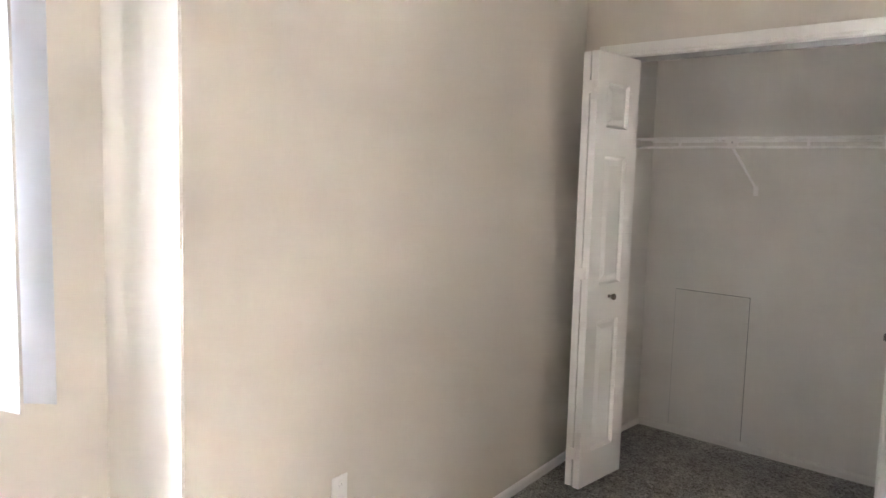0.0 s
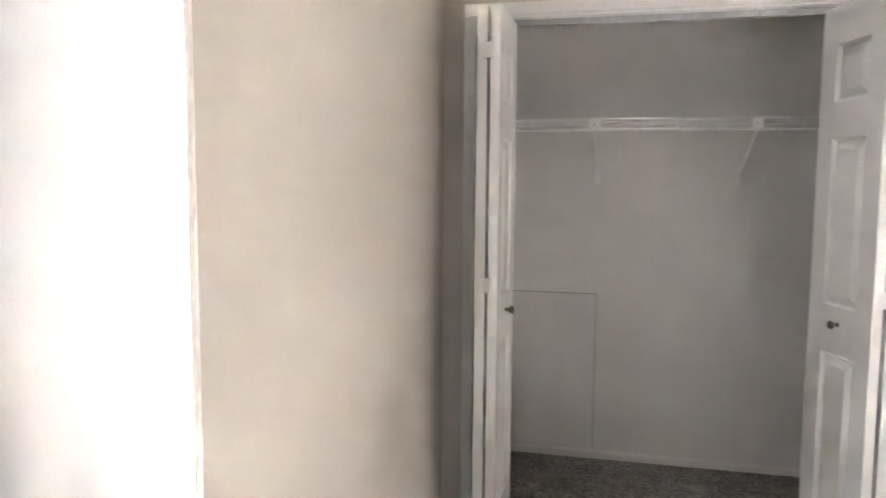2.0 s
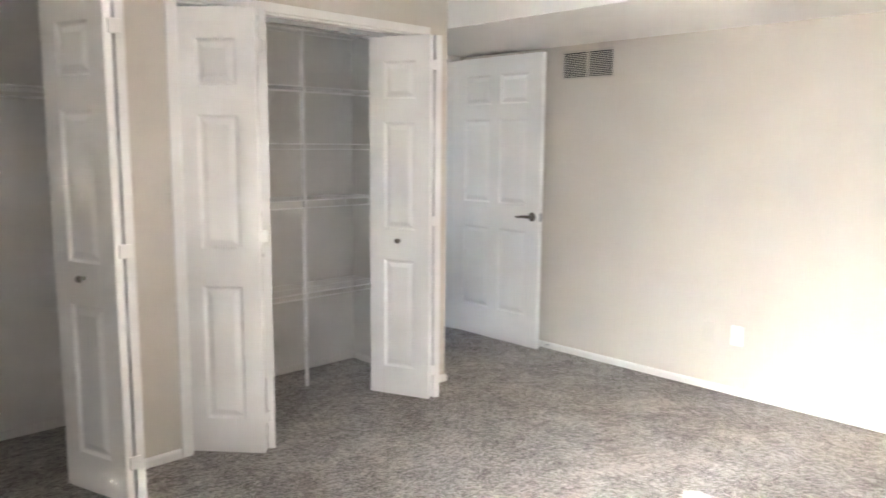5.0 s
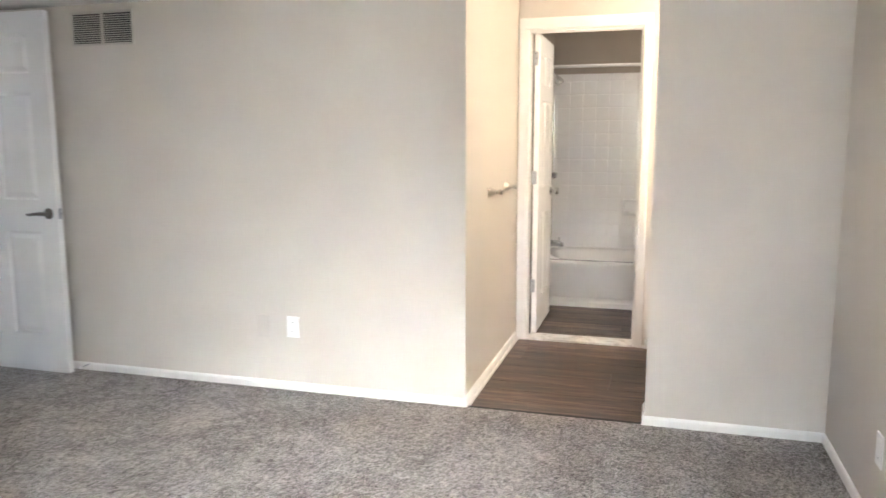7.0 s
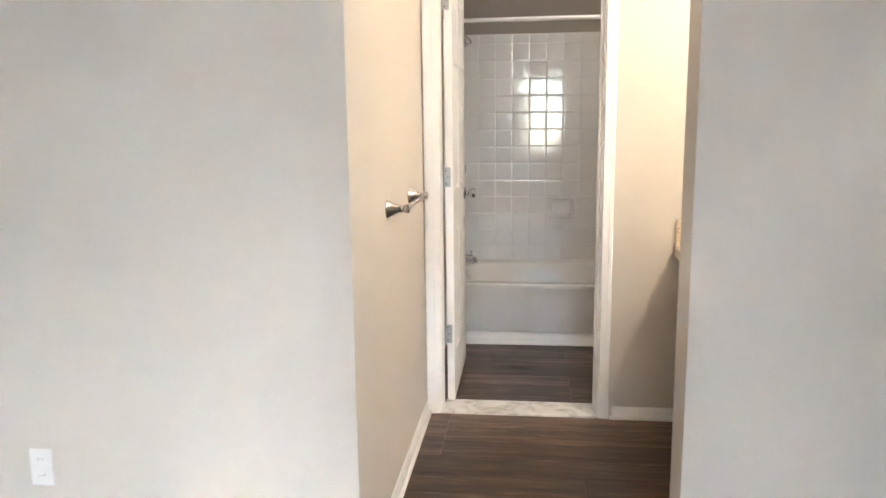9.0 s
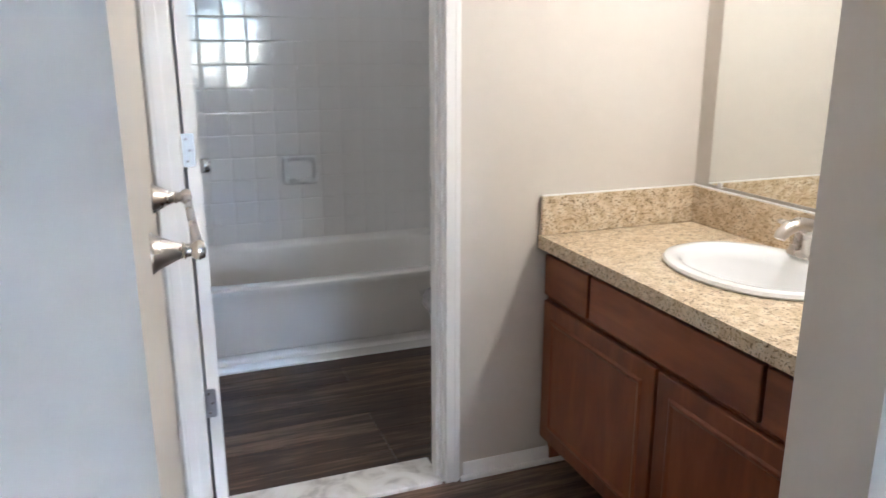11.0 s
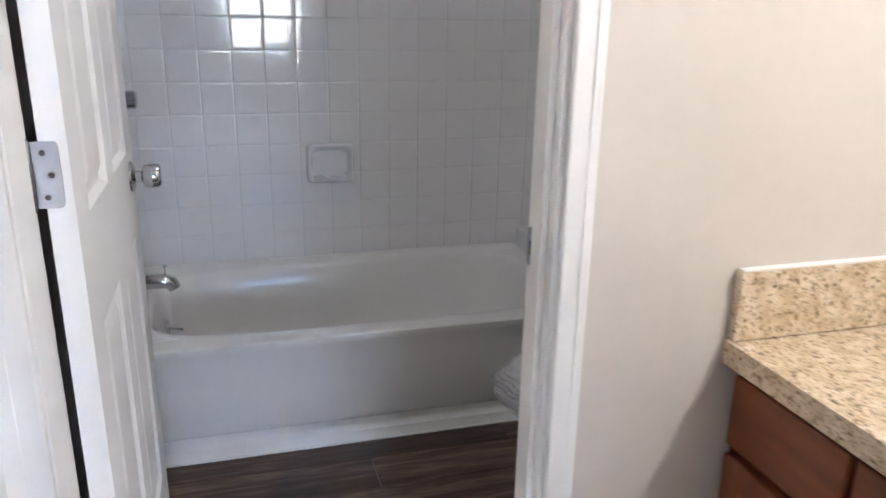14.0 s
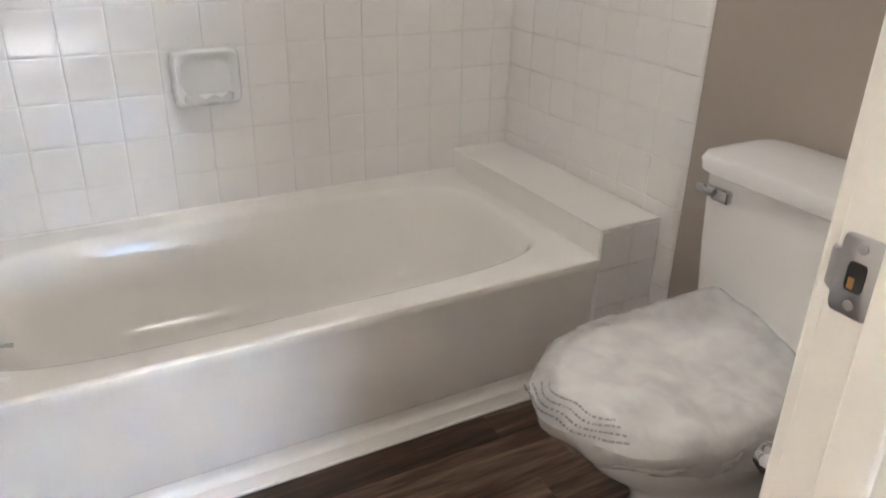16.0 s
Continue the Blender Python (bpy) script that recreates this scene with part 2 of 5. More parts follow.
NICKEL = material("brushed_nickel", (0.58, 0.54, 0.49), 0.28, 1.0, vary=0.05, scale=20)
STEEL = material("satin_steel", (0.42, 0.42, 0.43), 0.34, 1.0, vary=0.06, scale=20)
BRASS = material("tarnished_brass", (0.42, 0.24, 0.09), 0.4, 1.0, vary=0.1, scale=40)
DARK_METAL = material("dark_bronze", (0.16, 0.14, 0.125), 0.32, 1.0, vary=0.05)
WIRE = material("white_vinyl_wire", (0.90, 0.89, 0.87), 0.28, vary=0.02)
PLASTIC = material("white_plastic", (0.82, 0.81, 0.79), 0.35, vary=0.02)
SLOT = material("dark_slot", (0.02, 0.02, 0.02), 0.8)
VANE = vane_material()
VENT = material("vent_enamel", (0.56, 0.53, 0.47), 0.5, vary=0.04)
DUCT = material("duct_dark", (0.03, 0.03, 0.03), 0.9)
MIRROR = material("mirror_silver", (0.90, 0.92, 0.90), 0.02, 1.0, vary=0.0)
MIRROR.node_tree.nodes["Principled BSDF"].inputs["Roughness"].default_value = 0.0
for link in list(MIRROR.node_tree.links):
    if link.to_socket.name == "Roughness":
        MIRROR.node_tree.links.remove(link)
GLASS = glass_material()
FROST = material("frosted_glass", (0.85, 0.84, 0.80), 0.5)
FROST.node_tree.nodes["Principled BSDF"].inputs["Emission Color"].default_value = (1.0, 0.86, 0.70, 1)
FROST.node_tree.nodes["Principled BSDF"].inputs["Emission Strength"].default_value = 0.8
FILM = film_material()
INK = material("printed_ink", (0.13, 0.13, 0.14), 0.6)
RUBBER = material("rubber", (0.05, 0.05, 0.05), 0.8)
BRICK_OUT = material("outdoor_ground", (0.22, 0.22, 0.18), 0.9, vary=0.2, scale=2)
BRONZE_FRAME = material("window_frame_white", (0.72, 0.72, 0.72), 0.4)

# ---- mesh helpers ----


def thing(name, label, category, at=None, group="", kind=""):
    ob = new(name)
    ob.empty_display_size = 0.05
    if at is not None:
        ob.matrix_basis = at
    return tagged(ob, label, category, group, kind)


def part(name, bm, mat, parent=None, label="", at=None, smooth=False):
    me = bpy.data.meshes.new(name)
    bm.normal_update()
    if smooth:
        for f in bm.faces:
            f.smooth = True
        for e in bm.edges:
            if len(e.link_faces) == 2 and e.calc_face_angle(0) > radians(38):
                e.smooth = False
    bm.to_mesh(me)
    bm.free()
    me.materials.append(mat)
    ob = new(name, me)
    if parent is not None:
        ob.parent = parent
    if at is not None:
        ob.matrix_basis = at
    if label:
        ob["label"] = label
    return ob


def structure(name, bm, mat, label, category, smooth=False):
    return tagged(part(name, bm, mat, None, label, None, smooth), label, category, "", "structure")


def box(bm, x0, x1, y0, y1, z0, z1, bevel=0.0, seg=2):
    r = bmesh.ops.create_cube(bm, size=1.0, matrix=Matrix.LocRotScale(((x0 + x1) / 2, (y0 + y1) / 2, (z0 + z1) / 2), None, (abs(x1 - x0), abs(y1 - y0), abs(z1 - z0))))
    if bevel:
        es = list({e for v in r["verts"] for e in v.link_edges})
        bmesh.ops.bevel(bm, geom=es, offset=bevel, segments=seg, affect="EDGES", profile=0.5, clamp_overlap=True)
    return bm


def boxed(x0, x1, y0, y1, z0, z1, bevel=0.0, seg=2):
    return box(bmesh.new(), x0, x1, y0, y1, z0, z1, bevel, seg)


def prism(bm, outline, z0, z1):
    """An upright block over an outline that runs counter-clockwise."""
    low = [bm.verts.new((x, y, z0)) for x, y in outline]
    top = [bm.verts.new((x, y, z1)) for x, y in outline]
    bm.faces.new(low[::-1])
    bm.faces.new(top)
    for k in range(len(outline)):
        j = (k + 1) % len(outline)
        bm.faces.new((low[k], low[j], top[j], top[k]))
    return bm


def loft(bm, loops, cap0=True, cap1=True, closed=True):
    rings = [[bm.verts.new(p) for p in loop] for loop in loops]
    n = len(rings[0])
    for a, b in zip(rings, rings[1:]):
        for k in range(n if closed else n - 1):
            j = (k + 1) % n
            bm.faces.new((a[k], a[j], b[j], b[k]))
    if cap0:
        bm.faces.new(rings[0][::-1])
    if cap1:
        bm.faces.new(rings[-1])
    return bm


def tube(bm, points, radius, sides=8, caps=True):
    """A round bar along points; radius may be one number or one for each point."""
    pts = [Vector(p) for p in points]
    radii = radius if isinstance(radius, (list, tuple)) else [radius] * len(pts)
    loops, side = [], None
    for k, p in enumerate(pts):
        d = (pts[min(k + 1, len(pts) - 1)] - pts[max(k - 1, 0)]).normalized()
        if side is None:
            side = d.cross(Vector((0, 0, 1)) if abs(d.z) < 0.9 else Vector((1, 0, 0))).normalized()
        side = (side - d * side.dot(d)).normalized()
        up = d.cross(side)
        loops.append([p + radii[k] * (math.cos(a) * side + math.sin(a) * up) for a in (2 * math.pi * s / sides for s in range(sides))])
    return loft(bm, loops, caps, caps)


def turned(bm, profile, axis="Z", at=(0, 0, 0), sides=24):
    """A shape turned about an axis from (radius, height) pairs."""
    def place(r, h, a):
        c, s = r * math.cos(a), r * math.sin(a)
        q = {"Z": (c, s, h), "X": (h, c, s), "Y": (s, h, c)}[axis]
        return Vector(q) + Vector(at)
    loops = [[place(max(r, 1e-4), h, 2 * math.pi * k / sides) for k in range(sides)] for r, h in profile]
    return loft(bm, loops)


def superloop(cx, cy, z, a, b, n=48, power=2.0):
    out = []
    for k in range(n):
        t = 2 * math.pi * k / n
        c, s = math.cos(t), math.sin(t)
        out.append((cx + a * math.copysign(abs(c) ** (2 / power), c), cy + b * math.copysign(abs(s) ** (2 / power), s), z))
    return out

# ---- the large structure ----
S, S1, N_HALL, XV = -0.392, -0.372, 1.295, 3.212      # south wall, hall's north wall, the wall with the vent
YC, YB = 3.58, 4.36                     # closet wall, closets' back wall
XE, XE2 = 4.592, 4.69                   # wall between hall and bathroom
XT, YN = 6.468, 1.32                    # tiled back wall and valve wall of the bathroom
H, HL = 2.44, 2.09                      # ceilings

structure("floor_bedroom", boxed(-1.66, XV + 0.005, S - 0.1, 5.7, -0.12, 0.0), CARPET, "grey-brown cut-pile carpet, trodden, wall to wall", "carpet")
structure("floor_bathroom", boxed(XV + 0.007, XT + 0.12, S - 0.1, YN + 0.1, -0.12, -0.006), RUBBER, "dark underlay below the vinyl planks", "floor")
structure("ground", boxed(-60, -1.85, -60, 60, -3.2, -3.0), BRICK_OUT, "dull green-grey ground outside the window", "ground")

# west wall with the window
bm = bmesh.new()
for y0, y1, z0, z1 in ((S, WIN_Y0, 0, H), (WIN_Y1, 1.288, 0, H), (WIN_Y0, WIN_Y1, 0, WIN_Z0), (WIN_Y0, WIN_Y1, WIN_Z1, H)):
    box(bm, -1.66, -1.542, y0, y1, z0, z1)
structure("wall_west", bm, WALL, "beige painted wall with the window", "wall")
bm = prism(bmesh.new(), [(-1.66, 1.288), (-1.098, 1.288), (-1.392, YC), (-1.392, YC + 0.11), (-1.66, YC + 0.11)], 0, H)
bmesh.ops.bevel(bm, geom=[e for e in bm.edges if abs(e.verts[0].co.x + 1.098) < 1e-4 and abs(e.verts[1].co.x + 1.098) < 1e-4], offset=0.006, segments=3, affect="EDGES")
structure("wall_jog", bm, WALL, "beige painted wall with an outside corner", "wall")
# closet wall with two openings
O1A, O1B, O2A, O2B, OZ = -1.262, 0.205, 0.522, 1.955, 2.034
bm = bmesh.new()
for x0, x1, z0 in ((-1.392, O1A, 0), (O1A, O1B, OZ), (O1B, O2A, 0), (O2A, O2B, OZ), (O2B, 2.145, 0)):
    box(bm, x0, x1, YC, YC + 0.11, z0, H)
structure("wall_north", bm, WALL, "beige painted wall with two closet openings", "wall")
structure("wall_closet_west", boxed(-1.52, -1.402, YC + 0.11, YB, 0, H), CLOSET_WALL, "pale grey-white painted wall inside the closet", "wall")
structure("wall_closet_back", boxed(-1.52, 2.145, YB, YB + 0.1, 0, H), CLOSET_WALL, "pale grey-white painted back wall of the closets", "wall")
structure("wall_closet_middle", boxed(0.31, 0.42, YC + 0.11, YB, 0, H), CLOSET_WALL, "pale grey-white partition between the closets", "wall")
structure("wall_closet_east", boxed(2.045, 2.145, YC + 0.11, YB, 0, H), CLOSET_WALL, "pale painted side wall of the closet", "wall")
# entry recess with its doorway
YD = 4.50
bm = bmesh.new()
box(bm, 2.145, 2.26, YD, YD + 0.11, 0, H)
box(bm, 3.12, XV, YD, YD + 0.11, 0, H)
box(bm, 2.26, 3.12, YD, YD + 0.11, 2.06, H)
structure("wall_entry", bm, WALL, "beige painted wall with the entry doorway", "wall")
structure("wall_entry_side", boxed(2.045, 2.145, YB + 0.1, YD + 0.11, 0, H), WALL, "beige painted side wall of the entry", "wall")
structure("wall_passage", boxed(1.8, 3.4, 5.6, 5.7, 0, H), WALL, "beige painted wall of the passage outside", "wall")
structure("wall_passage_west", boxed(1.7, 1.8, YD + 0.11, 5.7, 0, H), WALL, "beige painted wall of the passage outside", "wall")
# east wall with the opening to the hall
HY0, HY1 = 0.412, N_HALL
structure("wall_east", boxed(XV, XV + 0.115, HY1, 5.7, 0, H), WALL, "beige painted wall with the vent", "wall")
structure("wall_east_stub", boxed(XV, XV + 0.146, S, HY0, 0, H), WALL, "beige painted wall beside the hall opening", "wall")
structure("wall_south", boxed(-1.66, XV + 0.05, S - 0.1, S1, 0, H), WALL, "beige painted wall along the bedroom", "wall")
structure("wall_vanity", boxed(XV + 0.05, XE + 0.05, S - 0.1, S, 0, H), WALL, "beige painted wall behind the vanity", "wall")
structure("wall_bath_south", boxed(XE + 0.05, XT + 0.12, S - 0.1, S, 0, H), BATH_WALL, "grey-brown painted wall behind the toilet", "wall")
structure("wall_hall", boxed(XV + 0.115, XE2, N_HALL, N_HALL + 0.1, 0, H), WALL, "beige painted hall wall with the towel bar", "wall")
DY0, DY1, DZ = 0.497, 1.222, 2.06
bm = bmesh.new()
box(bm, XE, XE2, S, DY0, 0, H)
box(bm, XE, XE2, DY1 + 0.0125, N_HALL, 0, H)
box(bm, XE, XE2, DY0, DY1 + 0.0125, DZ, H)
structure("wall_bath_door", bm, WALL, "beige painted wall with the bathroom doorway", "wall")
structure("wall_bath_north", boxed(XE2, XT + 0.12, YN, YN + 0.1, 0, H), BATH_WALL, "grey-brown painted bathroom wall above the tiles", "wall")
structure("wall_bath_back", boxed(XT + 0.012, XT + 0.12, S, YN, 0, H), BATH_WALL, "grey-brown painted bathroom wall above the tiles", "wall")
structure("ceiling_bedroom", boxed(-1.66, 2.145, S - 0.1, YB + 0.1, H, H + 0.1), CEILING, "white textured ceiling", "ceiling")
structure("ceiling_bath", boxed(XV + 0.002, XT + 0.12, S - 0.1, YN + 0.2, H, H + 0.1), CEILING, "white painted ceiling", "ceiling")
bm = boxed(2.145, XV - 0.001, S, 5.7, HL, H + 0.1)
structure("ceiling_soffit", bm, CEILING, "white dropped soffit above the entry", "ceiling")


def baseboard(name, x0, y0, x1, y1, side, h=0.044, t=0.012, mat=None):
    """A board along a line; side is the way that it faces."""
    a, b, s = Vector((x0, y0, 0)), Vector((x1, y1, 0)), Vector((*side, 0)).normalized()
    bm = bmesh.new()
    prof = [(0.0, 0.0), (t, 0.0), (t, h * 0.72), (t * 0.75, h * 0.88), (t * 0.4, h), (0.0, h)]
    loops = [[p + s * u + Vector((0, 0, v)) for u, v in prof] for p in (a, b)]
    loft(bm, loops)
    bmesh.ops.recalc_face_normals(bm, faces=bm.faces)
    return structure(name, bm, mat or TRIM, "white painted baseboard", "baseboard")


W_DIR = Vector((1.392 - 1.098, YC - 1.288)).normalized()
baseboard("baseboard_1", -1.0985, 1.30, -1.3905, YC - 0.004, (W_DIR.y, W_DIR.x))
baseboard("baseboard_2", O1B + 0.05, YC, O2A - 0.05, YC, (0, -1))
baseboard("baseboard_3", O2B + 0.05, YC, 2.145, YC, (0, -1))
baseboard("baseboard_4", 2.145, YC - 0.012, 2.145, YD, (1, 0))
baseboard("baseboard_5", XV, YD, XV, HY1 - 0.012, (-1, 0))
baseboard("baseboard_6", XV, HY0 + 0.012, XV, S1, (-1, 0))
baseboard("baseboard_7", XV - 0.012, S1, -1.53, S1, (0, 1))
baseboard("baseboard_8", -1.542, S1, -1.542, 1.288, (1, 0))
baseboard("baseboard_9", -1.53, 1.288, -1.098, 1.288, (0, -1))
baseboard("baseboard_10", XV - 0.012, HY1, XE - 0.013, HY1, (0, -1), 0.056)
baseboard("baseboard_11", XV - 0.012, HY0, XV + 0.158, HY0, (0, 1), 0.056)
baseboard("baseboard_12", XE, 0.44, XE, 0.055, (-1, 0), 0.056)
baseboard("baseboard_13", -1.402, YC + 0.12, -1.402, YB, (1, 0), 0.04, 0.01, CLOSET_WALL)
baseboard("baseboard_14", -1.39, YB, 0.31, YB, (0, -1), 0.04, 0.01, CLOSET_WALL)
baseboard("baseboard_15", 0.42, YB, 2.045, YB, (0, -1), 0.04, 0.01, CLOSET_WALL)
baseboard("baseboard_16", 2.045, YB, 2.045, YC + 0.12, (-1, 0), 0.04, 0.01, CLOSET_WALL)
baseboard("baseboard_17", XE2, S, XE2, 0.43, (1, 0), 0.056)
baseboard("baseboard_18", XE2, S, 5.64, S, (0, 1), 0.056)


def casing(name, x0, x1, y, ztop, w=0.045, t=0.014, facing=-1, turn=None):
    """Flat casing boards round an opening x0..x1 up to ztop, on a wall at y."""
    ob = thing(name, "white painted flat door casing", "door frame", turn, kind="structure")
    f = facing
    for nm, a, b, c, d in (("side_board", x0 - w, x0, 0.0, ztop), ("side_board", x1, x1 + w, 0.0, ztop), ("head_board", x0 - w, x1 + w, ztop, ztop + w)):
        part(nm, boxed(a, b, min(y, y + f * t), max(y, y + f * t), c, d, 0.003), TRIM, ob)
    return ob


def lining(ob, x0, x1, y0, y1, ztop, t=0.012):
    part("jamb", boxed(x0, x0 + t, y0, y1, 0, ztop, 0.002), TRIM, ob)
    part("jamb", boxed(x1 - t, x1, y0, y1, 0, ztop, 0.002), TRIM, ob)
    part("head_jamb", boxed(x0 + t, x1 - t, y0, y1, ztop - t, ztop, 0.002), TRIM, ob)


c = casing("door_frame_1", O1A, O1B, YC, OZ)
lining(c, O1A, O1B, YC - 0.004, YC + 0.112, OZ)
part("track", boxed(O1A + 0.012, O1B - 0.012, YC + 0.045, YC + 0.07, OZ - 0.034, OZ - 0.012), STEEL, c, "grey metal door track")
c = casing("door_frame_2", O2A, O2B, YC, OZ)
lining(c, O2A, O2B, YC - 0.004, YC + 0.112, OZ)
part("track", boxed(O2A + 0.012, O2B - 0.012, YC + 0.045, YC + 0.07, OZ - 0.034, OZ - 0.012), STEEL, c, "grey metal door track")
c = casing("door_frame_3", 2.275, 3.105, YD, 2.05, 0.057)
lining(c, 2.262, 3.118, YD - 0.004, YD + 0.112, 2.06)

# bathroom door frame, built along its own x axis and turned to stand across the hall
turn_e = Matrix.Translation((XE, 0, 0)) @ pose(0, 0, 0, 0, 0, 90)      # local x is world y, local y is world -x
c = thing("door_frame_4", "white painted bathroom door frame with worn edges", "door frame", turn_e, kind="structure")
for nm, a, b, z0, z1 in (("side_board", DY0 - 0.040, DY0 + 0.008, 0, DZ - 0.008), ("side_board", DY1 - 0.002, DY1 + 0.066, 0, DZ - 0.008), ("head_board", DY0 - 0.040, DY1 + 0.066, DZ - 0.008, DZ + 0.062)):
    bm = boxed(a, b, 0.0, 0.016, z0, z1, 0.004)
    part(nm, bm, TRIM, c)
    wide = (a + 0.012, b - 0.03) if nm == "side_board" and a < 1 else ((a + 0.03, b - 0.012) if nm == "side_board" else (a + 0.02, b - 0.02))
    part("moulding", boxed(wide[0], wide[1], 0.0155, 0.0178, z0 + (0 if nm == "side_board" else 0.026), z1 - (0 if nm == "side_board" else 0.012), 0.0011), TRIM, c)
    part(nm, boxed(a, b, -(XE2 - XE) - 0.016, -(XE2 - XE), z0, z1, 0.004), TRIM, c)
part("jamb", boxed(DY0, DY0 + 0.016, -(XE2 - XE), 0, 0, DZ, 0.002), TRIM, c)
part("jamb", boxed(DY1 - 0.004, DY1 + 0.012, -(XE2 - XE) + 0.0005, -0.0005, 0, DZ, 0.002), TRIM, c)
part("head_jamb", boxed(DY0 + 0.016, DY1 - 0.004, -(XE2 - XE), 0, DZ - 0.016, DZ, 0.002), TRIM, c)
part("door_stop", boxed(DY0 + 0.016, DY0 + 0.028, -0.058, -0.02, 0, DZ - 0.016, 0.003), TRIM, c)
part("door_stop", boxed(DY0 + 0.028, DY1 - 0.004, -0.058, -0.02, DZ - 0.028, DZ - 0.016, 0.003), TRIM, c)
# strike plate on the latch jamb
plate = part("strike_plate", loft(bmesh.new(), [[(DY0 + 0.0155 + h, -0.0765 + u, 0.958 + v) for u, v, _ in superloop(0, 0, 0, 0.0168 - e, 0.032 - e, 40, 8.0)] for h, e in ((0.0, 0.0), (0.0022, 0.0), (0.003, 0.001))]), STEEL, c, "worn satin steel strike plate", smooth=True)
part("latch_hole", loft(bmesh.new(), [[(DY0 + 0.0182 + h, -0.0765 + u, 0.958 + v) for u, v, _ in superloop(0, 0, 0, 0.0075, 0.012, 32, 5.0)] for h in (0.0, 0.0008)]), SLOT, plate)
part("latch_tongue", boxed(DY0 + 0.0184, DY0 + 0.0194, -0.0815, -0.0765, 0.948, 0.957, 0.0004), BRASS, plate, "bent brass tongue in the latch hole")
for z in (0.935, 0.981):
    part("screw", turned(bmesh.new(), [(0.0, 0), (0.0045, 0), (0.0038, 0.0012), (0.0, 0.0016)], "X", (DY0 + 0.0182, -0.0765, z), 14), STEEL, plate)
bm = bmesh.new()
loft(bm, [[(DY0 + 0.0155 + h + q, y, 0.958 + v) for q, v in ((0.0, -w2), (0.0028, -w2 + 0.002), (0.0028, w2 - 0.002), (0.0, w2))] for y, h, w2 in ((-0.0925, 0.0, 0.020), (-0.0975, -0.0008, 0.0175), (-0.1015, -0.0035, 0.0165), (-0.1035, -0.0075, 0.016))])
bmesh.ops.recalc_face_normals(bm, faces=bm.faces)
part("lip", bm, STEEL, plate, smooth=True)

# marble threshold under the bathroom door
tagged(part("threshold", boxed(XE - 0.012, XE2 + 0.045, DY0 + 0.0165, DY1 - 0.0045, -0.004, 0.014, 0.004), MARBLE), "veined white marble threshold under the bathroom door", "threshold", "", "structure")

# ---- window and blind ----
w = thing("window_1", "white framed window behind the vertical blind", "window", kind="structure")
for a in ((WIN_Y0, WIN_Y0 + 0.045, WIN_Z0, WIN_Z1), (WIN_Y1 - 0.045, WIN_Y1, WIN_Z0, WIN_Z1), (WIN_Y0 + 0.045, WIN_Y1 - 0.045, WIN_Z0, WIN_Z0 + 0.045), (WIN_Y0 + 0.045, WIN_Y1 - 0.045, WIN_Z1 - 0.045, WIN_Z1), (0.30, 0.34, WIN_Z0 + 0.045, WIN_Z1 - 0.045)):
    part("window_frame", boxed(-1.652, -1.612, *a, 0.003), BRONZE_FRAME, w)
for y0, y1 in ((WIN_Y0 + 0.046, 0.299), (0.341, WIN_Y1 - 0.046)):
    g = part("pane", boxed(-1.637, -1.633, y0, y1, WIN_Z0 + 0.046, WIN_Z1 - 0.046), GLASS, w)
    g.visible_shadow = False
part("window_sill", boxed(-1.612, -1.528, WIN_Y0 - 0.0, WIN_Y1 + 0.0, WIN_Z0, WIN_Z0 + 0.014, 0.004), TRIM, w)

b = thing("vertical_blind", "pale grey vinyl vertical blind with its vanes turned open", "blind")
part("headrail", boxed(-1.54, -1.45, WIN_Y0 - 0.14, 1.15, 2.13, 2.19, 0.006), PLASTIC, b)
VANE_TURN = 21.0            # the vanes stand nearly edge-on to the sun
bm = bmesh.new()
prof = [(-0.0445 + 0.089 * k / 8, 0.0025 * (1 - ((k - 4) / 4) ** 2)) for k in range(9)]
loft(bm, [[(x, y + 0.0008, z) for x, y in prof] + [(x, y - 0.0008, z) for x, y in reversed(prof)] for z in (0.0, 1.318)])
bmesh.ops.recalc_face_normals(bm, faces=bm.faces)
vane_mesh = None
for k in range(17):
    y = 1.076 - 0.079 * k
    m = pose(-1.462, y, 0.806 + random.uniform(-0.004, 0.004), random.uniform(-0.4, 0.4), 0, (42.0 if k == 0 else VANE_TURN) + random.uniform(-2.0, 2.0))
    if vane_mesh is None:
        ob = part("vane", bm, VANE, b, at=m, smooth=True)
        vane_mesh = ob.data
    else:
        ob = new("vane", vane_mesh)
        ob.parent, ob.matrix_basis = b, m

# ---- doors ----


